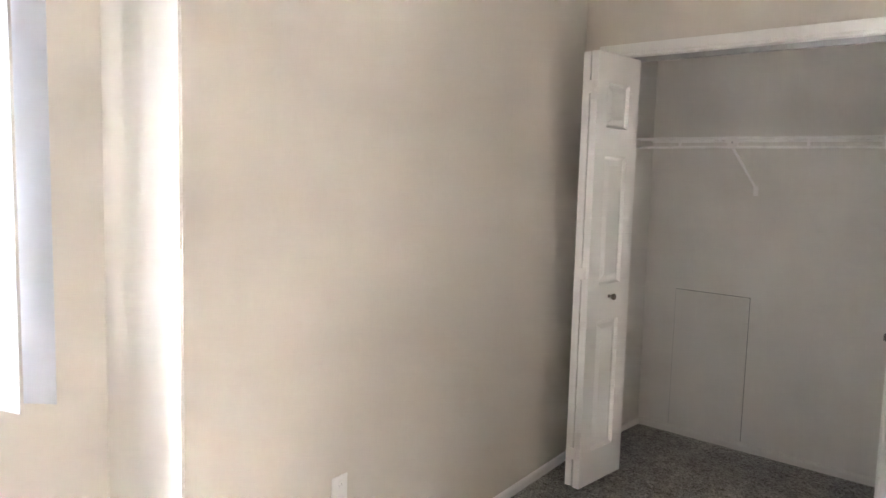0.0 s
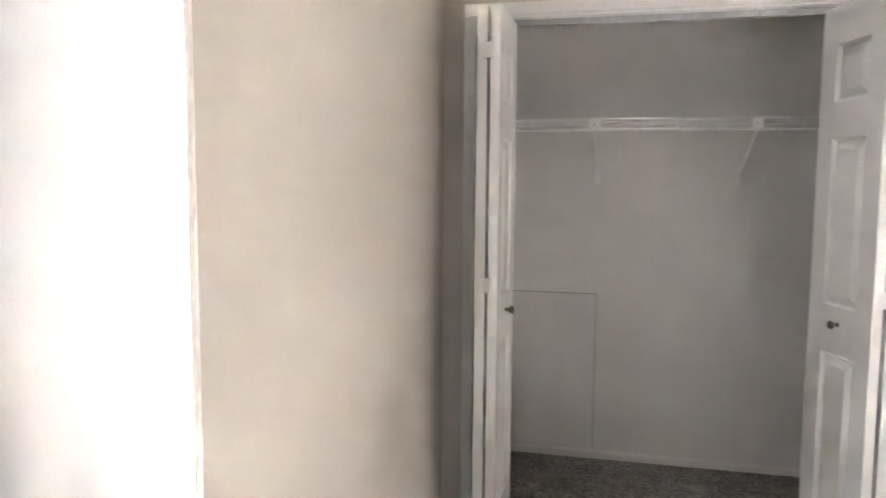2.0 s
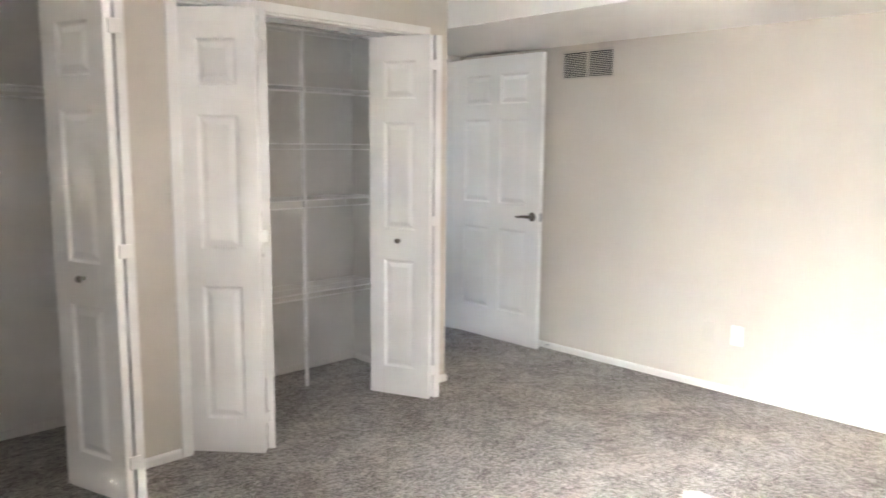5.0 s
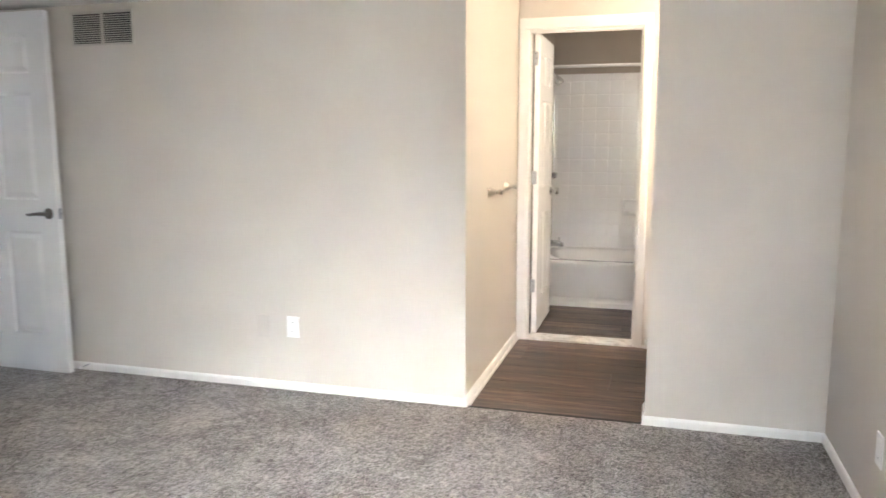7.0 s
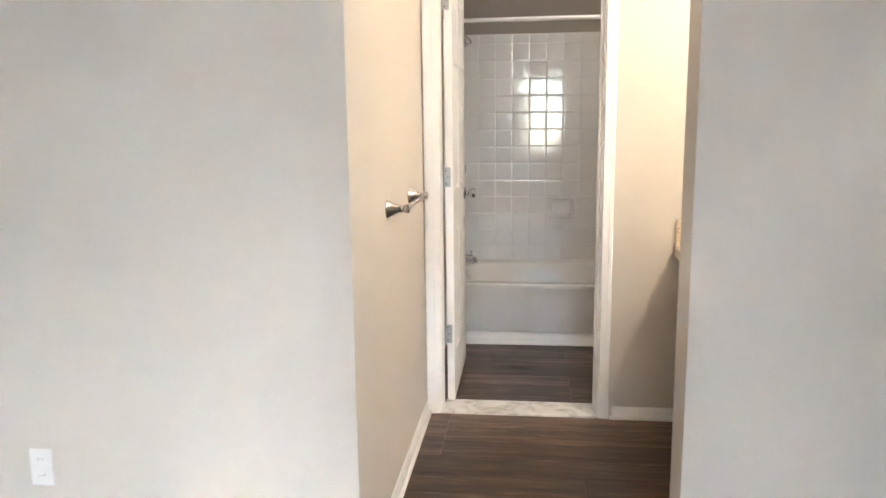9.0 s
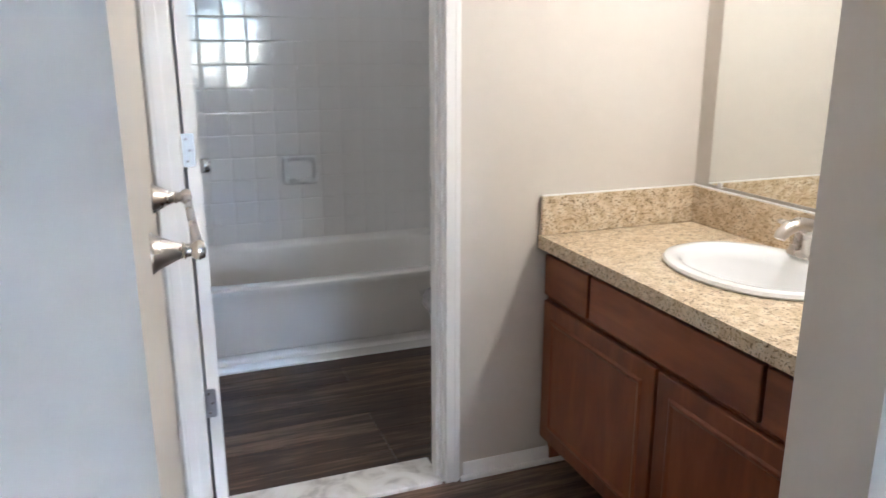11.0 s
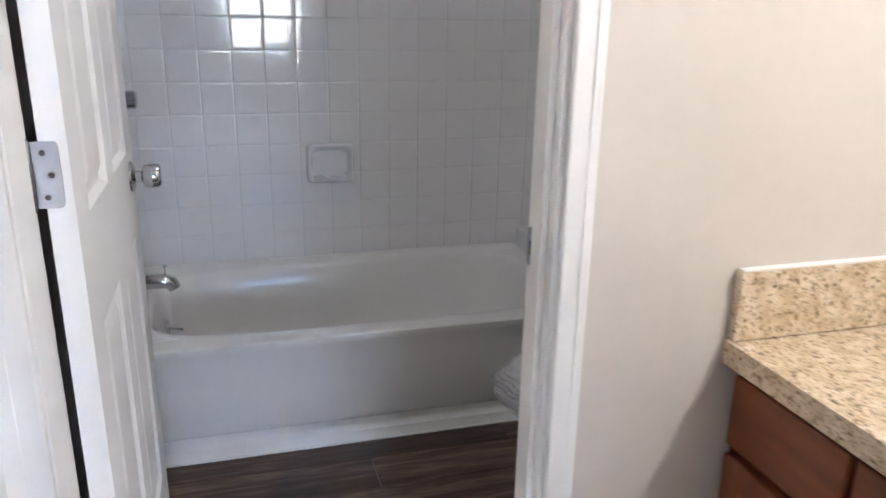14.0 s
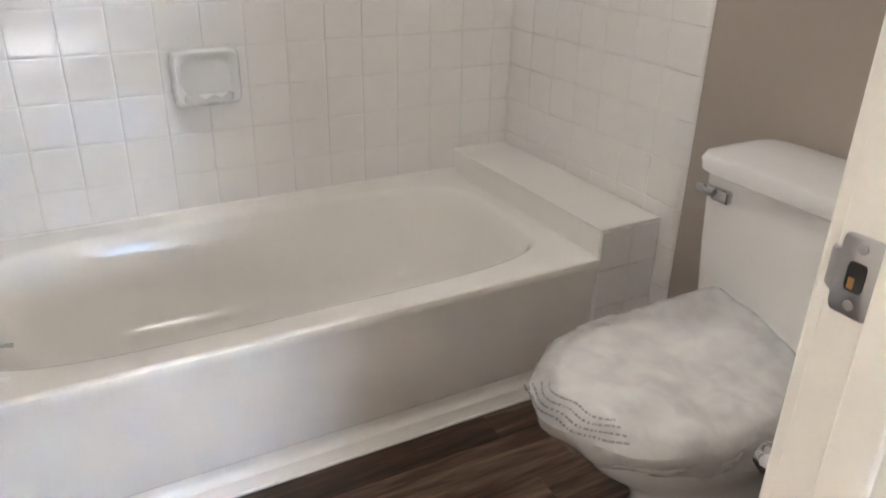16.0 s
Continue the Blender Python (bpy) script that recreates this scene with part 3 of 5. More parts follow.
def leaf(parent, w, h, t, panels, mat, at, name="door_panel", label=""):
    """A moulded door leaf: local x from 0 to w, y from -t/2 to t/2. panels: (x0, x1, z0, z1)."""
    xs = sorted({0.0, w, *[p[0] for p in panels], *[p[1] for p in panels]})
    zs = sorted({0.0, h, *[p[2] for p in panels], *[p[3] for p in panels]})
    bm = bmesh.new()
    front = {(i, j): bm.verts.new((x, -t / 2, z)) for i, x in enumerate(xs) for j, z in enumerate(zs)}
    back = {(i, j): bm.verts.new((x, t / 2, z)) for i, x in enumerate(xs) for j, z in enumerate(zs)}
    hit = []
    inside = lambda x, z: any(p[0] < x < p[1] and p[2] < z < p[3] for p in panels)  # noqa: E731
    for i in range(len(xs) - 1):
        for j in range(len(zs) - 1):
            f = bm.faces.new((front[i, j], front[i + 1, j], front[i + 1, j + 1], front[i, j + 1]))
            g = bm.faces.new((back[i, j + 1], back[i + 1, j + 1], back[i + 1, j], back[i, j]))
            if inside((xs[i] + xs[i + 1]) / 2, (zs[j] + zs[j + 1]) / 2):
                hit += [f, g]
    nx, nz = len(xs) - 1, len(zs) - 1
    for i in range(nx):
        bm.faces.new((back[i, 0], back[i + 1, 0], front[i + 1, 0], front[i, 0]))
        bm.faces.new((front[i, nz], front[i + 1, nz], back[i + 1, nz], back[i, nz]))
    for j in range(nz):
        bm.faces.new((front[0, j], front[0, j + 1], back[0, j + 1], back[0, j]))
        bm.faces.new((back[nx, j], back[nx, j + 1], front[nx, j + 1], front[nx, j]))
    bm.normal_update()
    bmesh.ops.inset_individual(bm, faces=hit, thickness=0.004, depth=-0.004)
    bmesh.ops.inset_individual(bm, faces=hit, thickness=0.010, depth=-0.008)
    ob = part(name, bm, mat, parent, label, at)
    for x0, x1, z0, z1 in panels:
        for s in (-1, 1):
            y0, y1 = s * (t / 2 - 0.0125), s * (t / 2 - 0.002)
            a, c2 = 0.017, 0.042
            bm = bmesh.new()
            loops = [[(x0 + d, y, z0 + d), (x1 - d, y, z0 + d), (x1 - d, y, z1 - d), (x0 + d, y, z1 - d)] for d, y in ((a, y0), (c2 - 0.004, y1 - s * 0.0012), (c2, y1))]
            loft(bm, loops)
            bmesh.ops.recalc_face_normals(bm, faces=bm.faces)
            part("raised_panel", bm, mat, ob)
    return ob


def knob(parent, x, y, z, s=-1):
    k = part("knob", turned(bmesh.new(), [(0.0, 0), (0.0085, 0), (0.0085, s * 0.003), (0.006, s * 0.006), (0.006, s * 0.012), (0.012, s * 0.017), (0.0155, s * 0.027), (0.012, s * 0.033), (0.0, s * 0.034)], "Y", (x, y, z), 20), DARK_METAL, parent, "polished dark metal knob", smooth=True)
    return k


def bifold(name, label, pivot, fold_a, fold_b, slide, knob_side, group):
    """Two hinged leaves: pivot to fold_a and fold_b to slide, plan points of their centre lines."""
    ob = thing(name, label, "closet door", Matrix.Translation((pivot[0], pivot[1], 0.018)), group)
    hh, t = 1.985, 0.034
    for p, q, k in ((pivot, fold_a, None), (fold_b, slide, knob_side)):
        d = Vector((q[0] - p[0], q[1] - p[1], 0))
        wdt = d.length
        at = Matrix.Translation((p[0] - pivot[0], p[1] - pivot[1], 0)) @ Matrix.Rotation(math.atan2(d.y, d.x), 4, "Z")
        a, c2 = 0.088 * wdt / 0.36, wdt - 0.088 * wdt / 0.36
        lf = leaf(ob, wdt, hh, t, [(a, c2, 0.16, 0.775), (a, c2, 0.945, 1.53), (a, c2, 1.655, 1.855)], DOOR_WHITE, at)
        if k is not None:
            knob(lf, wdt / 2, k * t / 2, 0.885, k)
    mid = ((Vector(fold_a) + Vector(fold_b)) / 2) - Vector(pivot)
    dirn = (Vector(fold_b) - Vector(fold_a)).normalized()
    for z in (0.16, 1.0, 1.83):
        hw = max((Vector(fold_b) - Vector(fold_a)).length / 2, 0.02)
        bm = boxed(-hw, hw, -0.004, 0.006, z - 0.027, z + 0.027, 0.002)
        part("hinge", bm, DOOR_WHITE, ob, "painted-over hinge", Matrix.Translation((mid.x, mid.y, 0)) @ Matrix.Rotation(math.atan2(dirn.y, dirn.x), 4, "Z"))
    return ob


DOORS = "bifold closet doors"
bifold("bifold_door", "white moulded bifold closet door folded open beside the wall", (-1.206, 3.63), (-1.176, 3.254), (-1.130, 3.246), (-1.122, 3.606), -1, DOORS)
bifold("bifold_door", "white moulded bifold closet door folded open", (0.168, 3.63), (0.169, 3.264), (0.124, 3.262), (0.018, 3.618), 1, DOORS)
bifold("bifold_door", "white moulded bifold closet door half open", (0.535, 3.598), (0.770, 3.338), (0.812, 3.358), (0.992, 3.668), 1, DOORS)
bifold("bifold_door", "white moulded bifold closet door folded open", (1.925, 3.655), (1.868, 3.355), (1.826, 3.37), (1.685, 3.705), 1, DOORS)


def six_panel(w):
    a, b2, c2, d = 0.115 * w / 0.8, 0.355 * w / 0.8, 0.445 * w / 0.8, 0.685 * w / 0.8
    return [(x0, x1, z0, z1) for x0, x1 in ((a, b2), (c2, d)) for z0, z1 in ((0.22, 0.82), (1.0, 1.595), (1.70, 1.905))]


def lever_handle(parent, x, t, z, s, mat):
    base = part("rose", turned(bmesh.new(), [(0.0, 0), (0.031, 0), (0.031, s * 0.004), (0.026, s * 0.009), (0.012, s * 0.012), (0.011, s * 0.042), (0.0, s * 0.043)], "Y", (x, s * t / 2, z), 24), mat, parent, smooth=True)
    y = s * (t / 2 + 0.036)
    part("lever", tube(bmesh.new(), [(x + 0.012, y, z), (x - 0.02, y + s * 0.006, z + 0.002), (x - 0.06, y + s * 0.008, z), (x - 0.095, y + s * 0.006, z - 0.006), (x - 0.118, y + s * 0.002, z - 0.004)], [0.012, 0.011, 0.009, 0.008, 0.006], 10), mat, base, smooth=True)


def hinge(parent, z, plate_x, y):
    h = part("hinge", loft(bmesh.new(), [[(px, y + a, z + b2) for a, b2, _ in superloop(0.012, 0, 0, 0.0185, 0.045, 40, 9.0)] for px in (plate_x + 0.001, plate_x - 0.0012, plate_x - 0.002)]), STEEL, parent, "satin steel butt hinge")
    part("hinge_pin", turned(bmesh.new(), [(0.0, -0.049), (0.004, -0.049), (0.0065, -0.045), (0.0065, 0.045), (0.004, 0.049), (0.0, 0.051)], "Z", (plate_x - 0.005, y + 0.033, z), 12), STEEL, h, smooth=True)
    for dz in (-0.03, 0.0, 0.03):
        part("screw", turned(bmesh.new(), [(0.0, 0), (0.004, 0), (0.003, -0.0012), (0.0, -0.0014)], "X", (plate_x - 0.002, y + (0.014 if dz else 0.006), z + dz), 8), DARK_METAL, h)


d = thing("entry_door", "white six-panel door standing open beside the wall", "door", Matrix.Translation((3.092, 4.462, 0.018)) @ pose(0, 0, 0, 0, 0, -90.5))
lf = leaf(d, 0.845, 2.03, 0.036, six_panel(0.845), DOOR_WHITE, None, "door_leaf")
lever_handle(lf, 0.785, 0.036, 0.925, -1, DARK_METAL)
lever_handle(lf, 0.785, 0.036, 0.925, 1, DARK_METAL)
part("latch_bolt", boxed(0.8465, 0.857, -0.006, 0.006, 0.916, 0.934, 0.002), STEEL, lf)
part("latch_plate", boxed(0.844, 0.8465, -0.012, 0.012, 0.895, 0.955, 0.0008), STEEL, lf)
for z in (0.25, 1.0, 1.8):
    hinge(lf, z, 0.0, 0.0)

d = thing("bathroom_door", "white six-panel bathroom door standing open on three steel hinges", "door", Matrix.Translation((XE2 + 0.010, DY1 - 0.033, 0.022)) @ pose(0, 0, 0, 0, 0, 0.3))
lf = leaf(d, 0.675, 2.02, 0.035, six_panel(0.675), DOOR_WHITE, None, "door_leaf")
for s in (-1, 1):
    y0 = s * 0.0175
    kb = part("rose", turned(bmesh.new(), [(0.0, y0), (0.033, y0), (0.032, y0 + s * 0.004), (0.024, y0 + s * 0.009), (0.013, y0 + s * 0.011), (0.0, y0 + s * 0.011)], "Y", (0.612, 0, 0.945), 24), CHROME, lf, smooth=True)
    part("door_knob", turned(bmesh.new(), [(0.0, y0 + s * 0.010), (0.012, y0 + s * 0.010), (0.012, y0 + s * 0.022), (0.023, y0 + s * 0.027), (0.0265, y0 + s * 0.040), (0.0265, y0 + s * 0.056), (0.022, y0 + s * 0.062), (0.0, y0 + s * 0.064)], "Y", (0.612, 0, 0.945), 20), CHROME, kb, "chrome privacy knob", smooth=True)
for z in (0.33, 1.075, 1.86):
    hinge(lf, z, 0.0, 0.0)

structure("trim_shoe", boxed(XV + 0.01, XE - 0.02, N_HALL - 0.026, N_HALL - 0.0125, 0.0, 0.018, 0.004), TRIM, "white shoe moulding along the hall baseboard", "trim")
structure("trim_shoe_2", boxed(XE - 0.026, XE - 0.0125, 0.058, 0.455, 0.0, 0.018, 0.004), TRIM, "white shoe moulding along the hall baseboard", "trim")

# ---- closets ----


def wire_shelf(name, label, x0, x1, y_front, y_back, z, lip=0.045, brackets=(), clips=(), step=0.031):
    """A vinyl-coated wire shelf with a double front rail."""
    ob = thing(name, label, "wire shelf", Matrix.Translation((x0, y_back, z)))
    L, D = x1 - x0, y_front - y_back
    bm = bmesh.new()
    n = int(L / step)
    for k in range(n + 1):
        x = 0.004 + (L - 0.008) * k / n
        tube(bm, [(x, -0.006, 0.003), (x, D, 0.003)], 0.0011, 5)
    part("deck", bm, WIRE, ob, smooth=True)
    for nm, y, zz in (("front_rail", D, 0.0), ("lower_rail", D - 0.002, -lip), ("back_rail", -0.012, 0.0), ("middle_rail", D / 2, 0.0)):
        if nm == "lower_rail" and not lip:
            continue
        part(nm, tube(bmesh.new(), [(0, y, zz), (L, y, zz)], 0.0062 if "middle" not in nm else 0.002, 8), WIRE, ob, smooth=True)
    for x in clips:
        part("rail_tie", boxed(x - x0 - 0.006, x - x0 + 0.006, D - 0.004, D + 0.004, -lip - 0.004, 0.004, 0.001), WIRE, ob)
    for x, wx in brackets:
        g = part("bracket", boxed(x - x0 - 0.026, x - x0 + 0.026, D - 0.007, D + 0.009, -lip - 0.008, 0.008, 0.004), PLASTIC, ob, "white plastic rail bracket")
        part("screw", turned(bmesh.new(), [(0.0, 0), (0.005, 0), (0.004, -0.002), (0.0, -0.0025)], "Y", (x - x0, D - 0.007, -lip / 2), 10), STEEL, g)
        bm = tube(bmesh.new(), [(x - x0, D, -lip), (wx - x0, -0.004, -0.245)], 0.0062, 8)
        br = part("brace", bm, WIRE, ob, smooth=True)
        part("foot", boxed(wx - x0 - 0.012, wx - x0 + 0.012, -0.006, 0.0, -0.285, -0.232, 0.002), WIRE, br)
    return ob


wire_shelf("wire_shelf", "white wire closet shelf with a hanging rail on two braces", -1.398, 0.306, 4.022, YB - 0.001, 1.662, 0.045,
           ((-0.812, -0.806), (-0.140, -0.160)), (-1.083, -0.463, 0.21))

ws = thing("wire_shelving", "white wire pantry shelving hung on an upright pole", "shelving", Matrix.Translation((1.475, 4.05, 0)))
part("pole", tube(bmesh.new(), [(0, 0.012, 0.0), (0, 0.012, 2.10)], 0.0115, 14), WIRE, ws, smooth=True)
x0, x1 = 0.424 - 1.475, 2.041 - 1.475
for z, lip in ((2.085, 0.03), (1.748, 0.03), (1.427, 0.03), (1.105, 0.042), (0.562, 0.03)):
    bm = bmesh.new()
    for nm_y, zz, r in ((0.0, z, 0.0042), (-0.002, z - lip, 0.0042), (0.16, z, 0.002), (0.302, z, 0.003)):
        tube(bm, [(x0, nm_y, zz), (x1, nm_y, zz)], r, 6)
    n = int((x1 - x0) / 0.027)
    for k in range(n + 1):
        x = x0 + 0.004 + (x1 - x0 - 0.008) * k / n
        tube(bm, [(x, 0.304, z + 0.003), (x, 0, z + 0.003)], 0.0016, 4)
    sh = part("shelf", bm, WIRE, ws, smooth=True)
    for x in ((-0.28, 0.0, 0.28, 0.47) if lip > 0.04 else (0.0,)):
        part("rail_tie", boxed(x - 0.007, x + 0.007, -0.006, 0.004, z - lip - 0.004, z + 0.004, 0.001), WIRE, sh)

# access panel in the closet's back wall
ap = thing("access_panel", "painted access panel set in the closet wall", "access panel", Matrix.Translation((-1.0, YB - 0.001, 0)))
px0, px1, pz = -0.212, 0.206, 0.838
part("panel", boxed(px0 + 0.004, px1 - 0.004, -0.011, -0.0005, 0.052, pz - 0.004, 0.003), CLOSET_WALL, ap)
for a in ((px0, px0 + 0.0035, 0.05, pz), (px1 - 0.0035, px1, 0.05, pz), (px0, px1, pz - 0.005, pz)):
    part("seam", boxed(a[0], a[1], -0.0022, -0.0004, a[2], a[3]), SEAM, ap)

# ---- bedroom fittings ----


def outlet(name, label, at, slots=True):
    """A duplex wall outlet: local y is out of the wall."""
    ob = thing(name, label, "outlet", at, "wall outlets")
    part("cover_plate", boxed(-0.036, 0.036, 0.0, 0.006, -0.058, 0.058, 0.003), PLASTIC, ob)
    for z in (-0.026, 0.026):
        r = part("receptacle", loft(bmesh.new(), [superloop(0, 0, 0, 0.0165, 0.0145, 20, 3.0)[::1], superloop(0, 0, 0.0015, 0.016, 0.014, 20, 3.0)]), PLASTIC, ob, at=Matrix.Translation((0, 0.006, z)) @ pose(0, 0, 0, -90, 0, 0))
        for x in (-0.006, 0.006):
            part("slot", boxed(x - 0.0007, x + 0.0007, -0.0032, 0.0032, 0.0013, 0.0017), SLOT, r)
    part("screw", turned(bmesh.new(), [(0.0, 0.006), (0.003, 0.006), (0.0025, 0.0072), (0.0, 0.0075)], "Y", (0, 0, 0), 10), PLASTIC, ob)
    return ob


outlet("wall_outlet", "white duplex outlet low on the beige wall", Matrix.Translation((XV, 2.254, 0.352)) @ pose(0, 0, 0, 0, 0, 90))
outlet("wall_outlet", "white duplex outlet low on the beige wall", Matrix.Translation((2.40, S1, 0.30)))
wt = (1.87 - 1.288) / (YC - 1.288)
outlet("wall_outlet", "white duplex outlet low on the beige wall", Matrix.Translation((-1.098 - wt * 0.294, 1.87, 0.41)) @ pose(0, 0, 0, 0, 0, -90 + math.degrees(math.atan2(0.294, YC - 1.288))))
bp = thing("blank_plate", "blank wall plate painted over in the wall colour", "wall plate", Matrix.Translation((XV, 2.43, 0.345)) @ pose(0, 0, 0, 0, 0, 90))
part("plate", boxed(-0.038, 0.038, 0, 0.008, -0.061, 0.061, 0.004, 3), SHADED_PLATE, bp)
for z in (-0.021, 0.021):
    part("screw", turned(bmesh.new(), [(0.0, 0.0075), (0.003, 0.0075), (0.0025, 0.0088), (0.0, 0.009)], "Y", (0, 0, z), 10), SHADED_PLATE, bp)

v = thing("air_vent", "painted metal air return grille high on the wall", "vent", Matrix.Translation((XV, 3.357, 1.962)) @ pose(0, 0, 0, 0, 0, 90))
W2, H2 = 0.205, 0.093
part("backing", boxed(-W2 + 0.012, W2 - 0.012, 0.0005, 0.002, -H2 + 0.012, H2 - 0.012), DUCT, v)
for a in ((-W2, W2, H2 - 0.016, H2), (-W2, W2, -H2, -H2 + 0.012), (-W2, -W2 + 0.014, -H2 + 0.012, H2 - 0.016), (W2 - 0.014, W2, -H2 + 0.012, H2 - 0.016), (-0.009, 0.009, -H2 + 0.012, H2 - 0.016)):
    part("frame", boxed(a[0], a[1], 0.0, 0.009, a[2], a[3], 0.002), VENT, v)
slat_mesh = None
for k in range(13):
    z = -H2 + 0.020 + k * 0.0116
    for x in (-0.1, 0.1):
        m = Matrix.Translation((x, 0.005, z)) @ pose(0, 0, 0, -38, 0, 0)
        if slat_mesh is None:
            slat_mesh = part("slat", boxed(-0.091, 0.091, -0.004, 0.004, -0.0008, 0.0008), VENT, v, at=m).data
        else:
            ob = new("slat", slat_mesh)
            ob.parent, ob.matrix_basis = v, m

st = thing("door_stop_spring", "small metal door stop on the baseboard", "door stop", Matrix.Translation((XV - 0.012, 3.60, 0.035)))
part("rod", tube(bmesh.new(), [(0, 0, 0), (-0.066, 0, 0)], 0.004, 8), STEEL, st, smooth=True)
part("tip", tube(bmesh.new(), [(-0.066, 0, 0), (-0.078, 0, 0)], 0.008, 10), PLASTIC, st, smooth=True)

# ---- hall ----
tb = thing("towel_bar", "brushed nickel towel bar with flared posts on the hall wall", "towel bar", Matrix.Translation((3.727, N_HALL, 1.064)))
for x in (0.0, 0.457):
    p = part("post", turned(bmesh.new(), [(0.0, 0), (0.031, 0), (0.031, -0.003), (0.027, -0.007), (0.016, -0.030), (0.0105, -0.044), (0.0135, -0.047), (0.0105, -0.050), (0.010, -0.056), (0.0145, -0.061), (0.016, -0.068), (0.013, -0.076), (0.0, -0.079)], "Y", (x, 0, 0), 24), NICKEL, tb, smooth=True)
part("bar", tube(bmesh.new(), [(0.0, -0.068, 0), (0.457, -0.068, 0)], 0.0075, 14), NICKEL, tb, smooth=True)

# vanity cabinet: local x runs along the wall from its west end, y towards the hall
VX0, VX1, VF, VT = XV + 0.15, XE - 0.003, 0.150, 0.758
va = thing("vanity_cabinet", "reddish-brown stained maple vanity cabinet with two doors and three drawer fronts", "cabinet", Matrix.Translation((VX0, S, 0)))
vw, vd = VX1 - VX0, VF - S
bm = bmesh.new()
box(bm, 0.0, 0.016, 0.002, vd - 0.02, 0.0, VT)
box(bm, vw - 0.016, vw, 0.002, vd - 0.02, 0.0, VT)
box(bm, 0.016, vw - 0.016, 0.002, 0.012, 0.1, VT)
box(bm, 0.016, vw - 0.016, 0.012, vd - 0.02, 0.1, 0.115)
part("carcass", bm, CABINET, va)
bm = bmesh.new()
for a in ((0.0, vw, VT - 0.03, VT), (0.0, vw, 0.100, 0.125), (0.0, 0.03, 0.125, VT - 0.03), (vw - 0.03, vw, 0.125, VT - 0.03), (0.03, vw - 0.03, 0.583, 0.618), (0.56, 0.66, 0.125, 0.583)):
    box(bm, a[0], a[1], vd - 0.02, vd - 0.001, a[2], a[3], 0.0015)
part("face_frame", bm, CABINET_H, va)
part("toe_kick", boxed(0.016, vw - 0.016, vd - 0.095, vd - 0.083, 0.0, 0.099), CABINET_H, va)


def front(name, x0, x1, z0, z1, shaker):
    """A door or drawer front; x from the wall beside the bathroom door."""
    a, b2 = vw - x1, vw - x0
    bm = boxed(a, b2, vd, vd + 0.019, z0, z1, 0.004, 3)
    ob = part(name, bm, CABINET if shaker else CABINET_H, va)
    if shaker:
        bm2 = bmesh.new()
        s = 0.055
        loops = [[(a + d, vd + y, z0 + d), (a + d, vd + y, z1 - d), (b2 - d, vd + y, z1 - d), (b2 - d, vd + y, z0 + d)] for d, y in ((s - 0.006, 0.0192), (s, 0.0235), (s + 0.006, 0.0235), (s + 0.014, 0.0196))]
        loft(bm2, loops, False, True)
        bmesh.ops.recalc_face_normals(bm2, faces=bm2.faces)
        part("door_field", bm2, CABINET, ob)
    return ob


front("drawer_front", 0.010, 0.262, 0.606, 0.738, False)
front("drawer_front", 0.274, 0.930, 0.606, 0.738, False)
front("drawer_front", 0.942, 1.190, 0.606, 0.738, False)
front("cabinet_door", 0.010, 0.592, 0.108, 0.588, True)
front("cabinet_door", 0.604, 1.190, 0.108, 0.588, True)

ct = thing("vanity_countertop", "speckled tan granite-look laminate countertop with splashboards", "countertop", Matrix.Translation((VX0, S, 0)))
SKX, SKY = 4.035 - VX0, -0.158 - S
# the top has an oval cut-out for the basin
bm = bmesh.new()
cx0, cx1, cy0, cy1, cz0, cz1 = 0.0, vw + 0.001, 0.001, 0.192 - S, VT + 0.001, 0.800
N = 64
oval = superloop(SKX, SKY, 0, 0.235, 0.185, N)


def rim_point(ux, uy, ax0, ax1, ay0, ay1, mx, my):
    t = 1e9
    if ux > 1e-9:
        t = min(t, (ax1 - mx) / ux)
    if ux < -1e-9:
        t = min(t, (ax0 - mx) / ux)
    if uy > 1e-9:
        t = min(t, (ay1 - my) / uy)
    if uy < -1e-9:
        t = min(t, (ay0 - my) / uy)
    return mx + ux * t, my + uy * t


edge = [rim_point(px - SKX, py - SKY, cx0, cx1, cy0, cy1, SKX, SKY) for px, py, _ in oval]
for cxx, cyy in ((cx0, cy0), (cx1, cy0), (cx0, cy1), (cx1, cy1)):
    k = min(range(N), key=lambda q: (edge[q][0] - cxx) ** 2 + (edge[q][1] - cyy) ** 2)
    edge[k] = (cxx, cyy)
inn = lambda z: [(x, y, z) for x, y, _ in oval]  # noqa: E731
loft(bm, [inn(cz1), [(x, y, cz1) for x, y in edge], [(x, y, cz0) for x, y in edge], inn(cz0), inn(cz1)], False, False)
bmesh.ops.remove_doubles(bm, verts=bm.verts, dist=1e-5)
bmesh.ops.recalc_face_normals(bm, faces=bm.faces)
part("top", bm, GRANITE, ct)
part("backsplash", boxed(0.0, vw - 0.018, 0.001, 0.018, 0.8005, 0.922, 0.003), GRANITE, ct)
part("side_splash", boxed(vw - 0.017, vw + 0.001, 0.001, cy1 - 0.004, 0.8005, 0.922, 0.003), GRANITE, ct)
part("splash_seam", boxed(0.0, vw - 0.018, 0.0005, 0.015, 0.9225, 0.9255, 0.001), TRIM, ct)
part("splash_seam", boxed(vw - 0.015, vw + 0.001, 0.0005, cy1 - 0.008, 0.9225, 0.9255, 0.001), TRIM, ct)

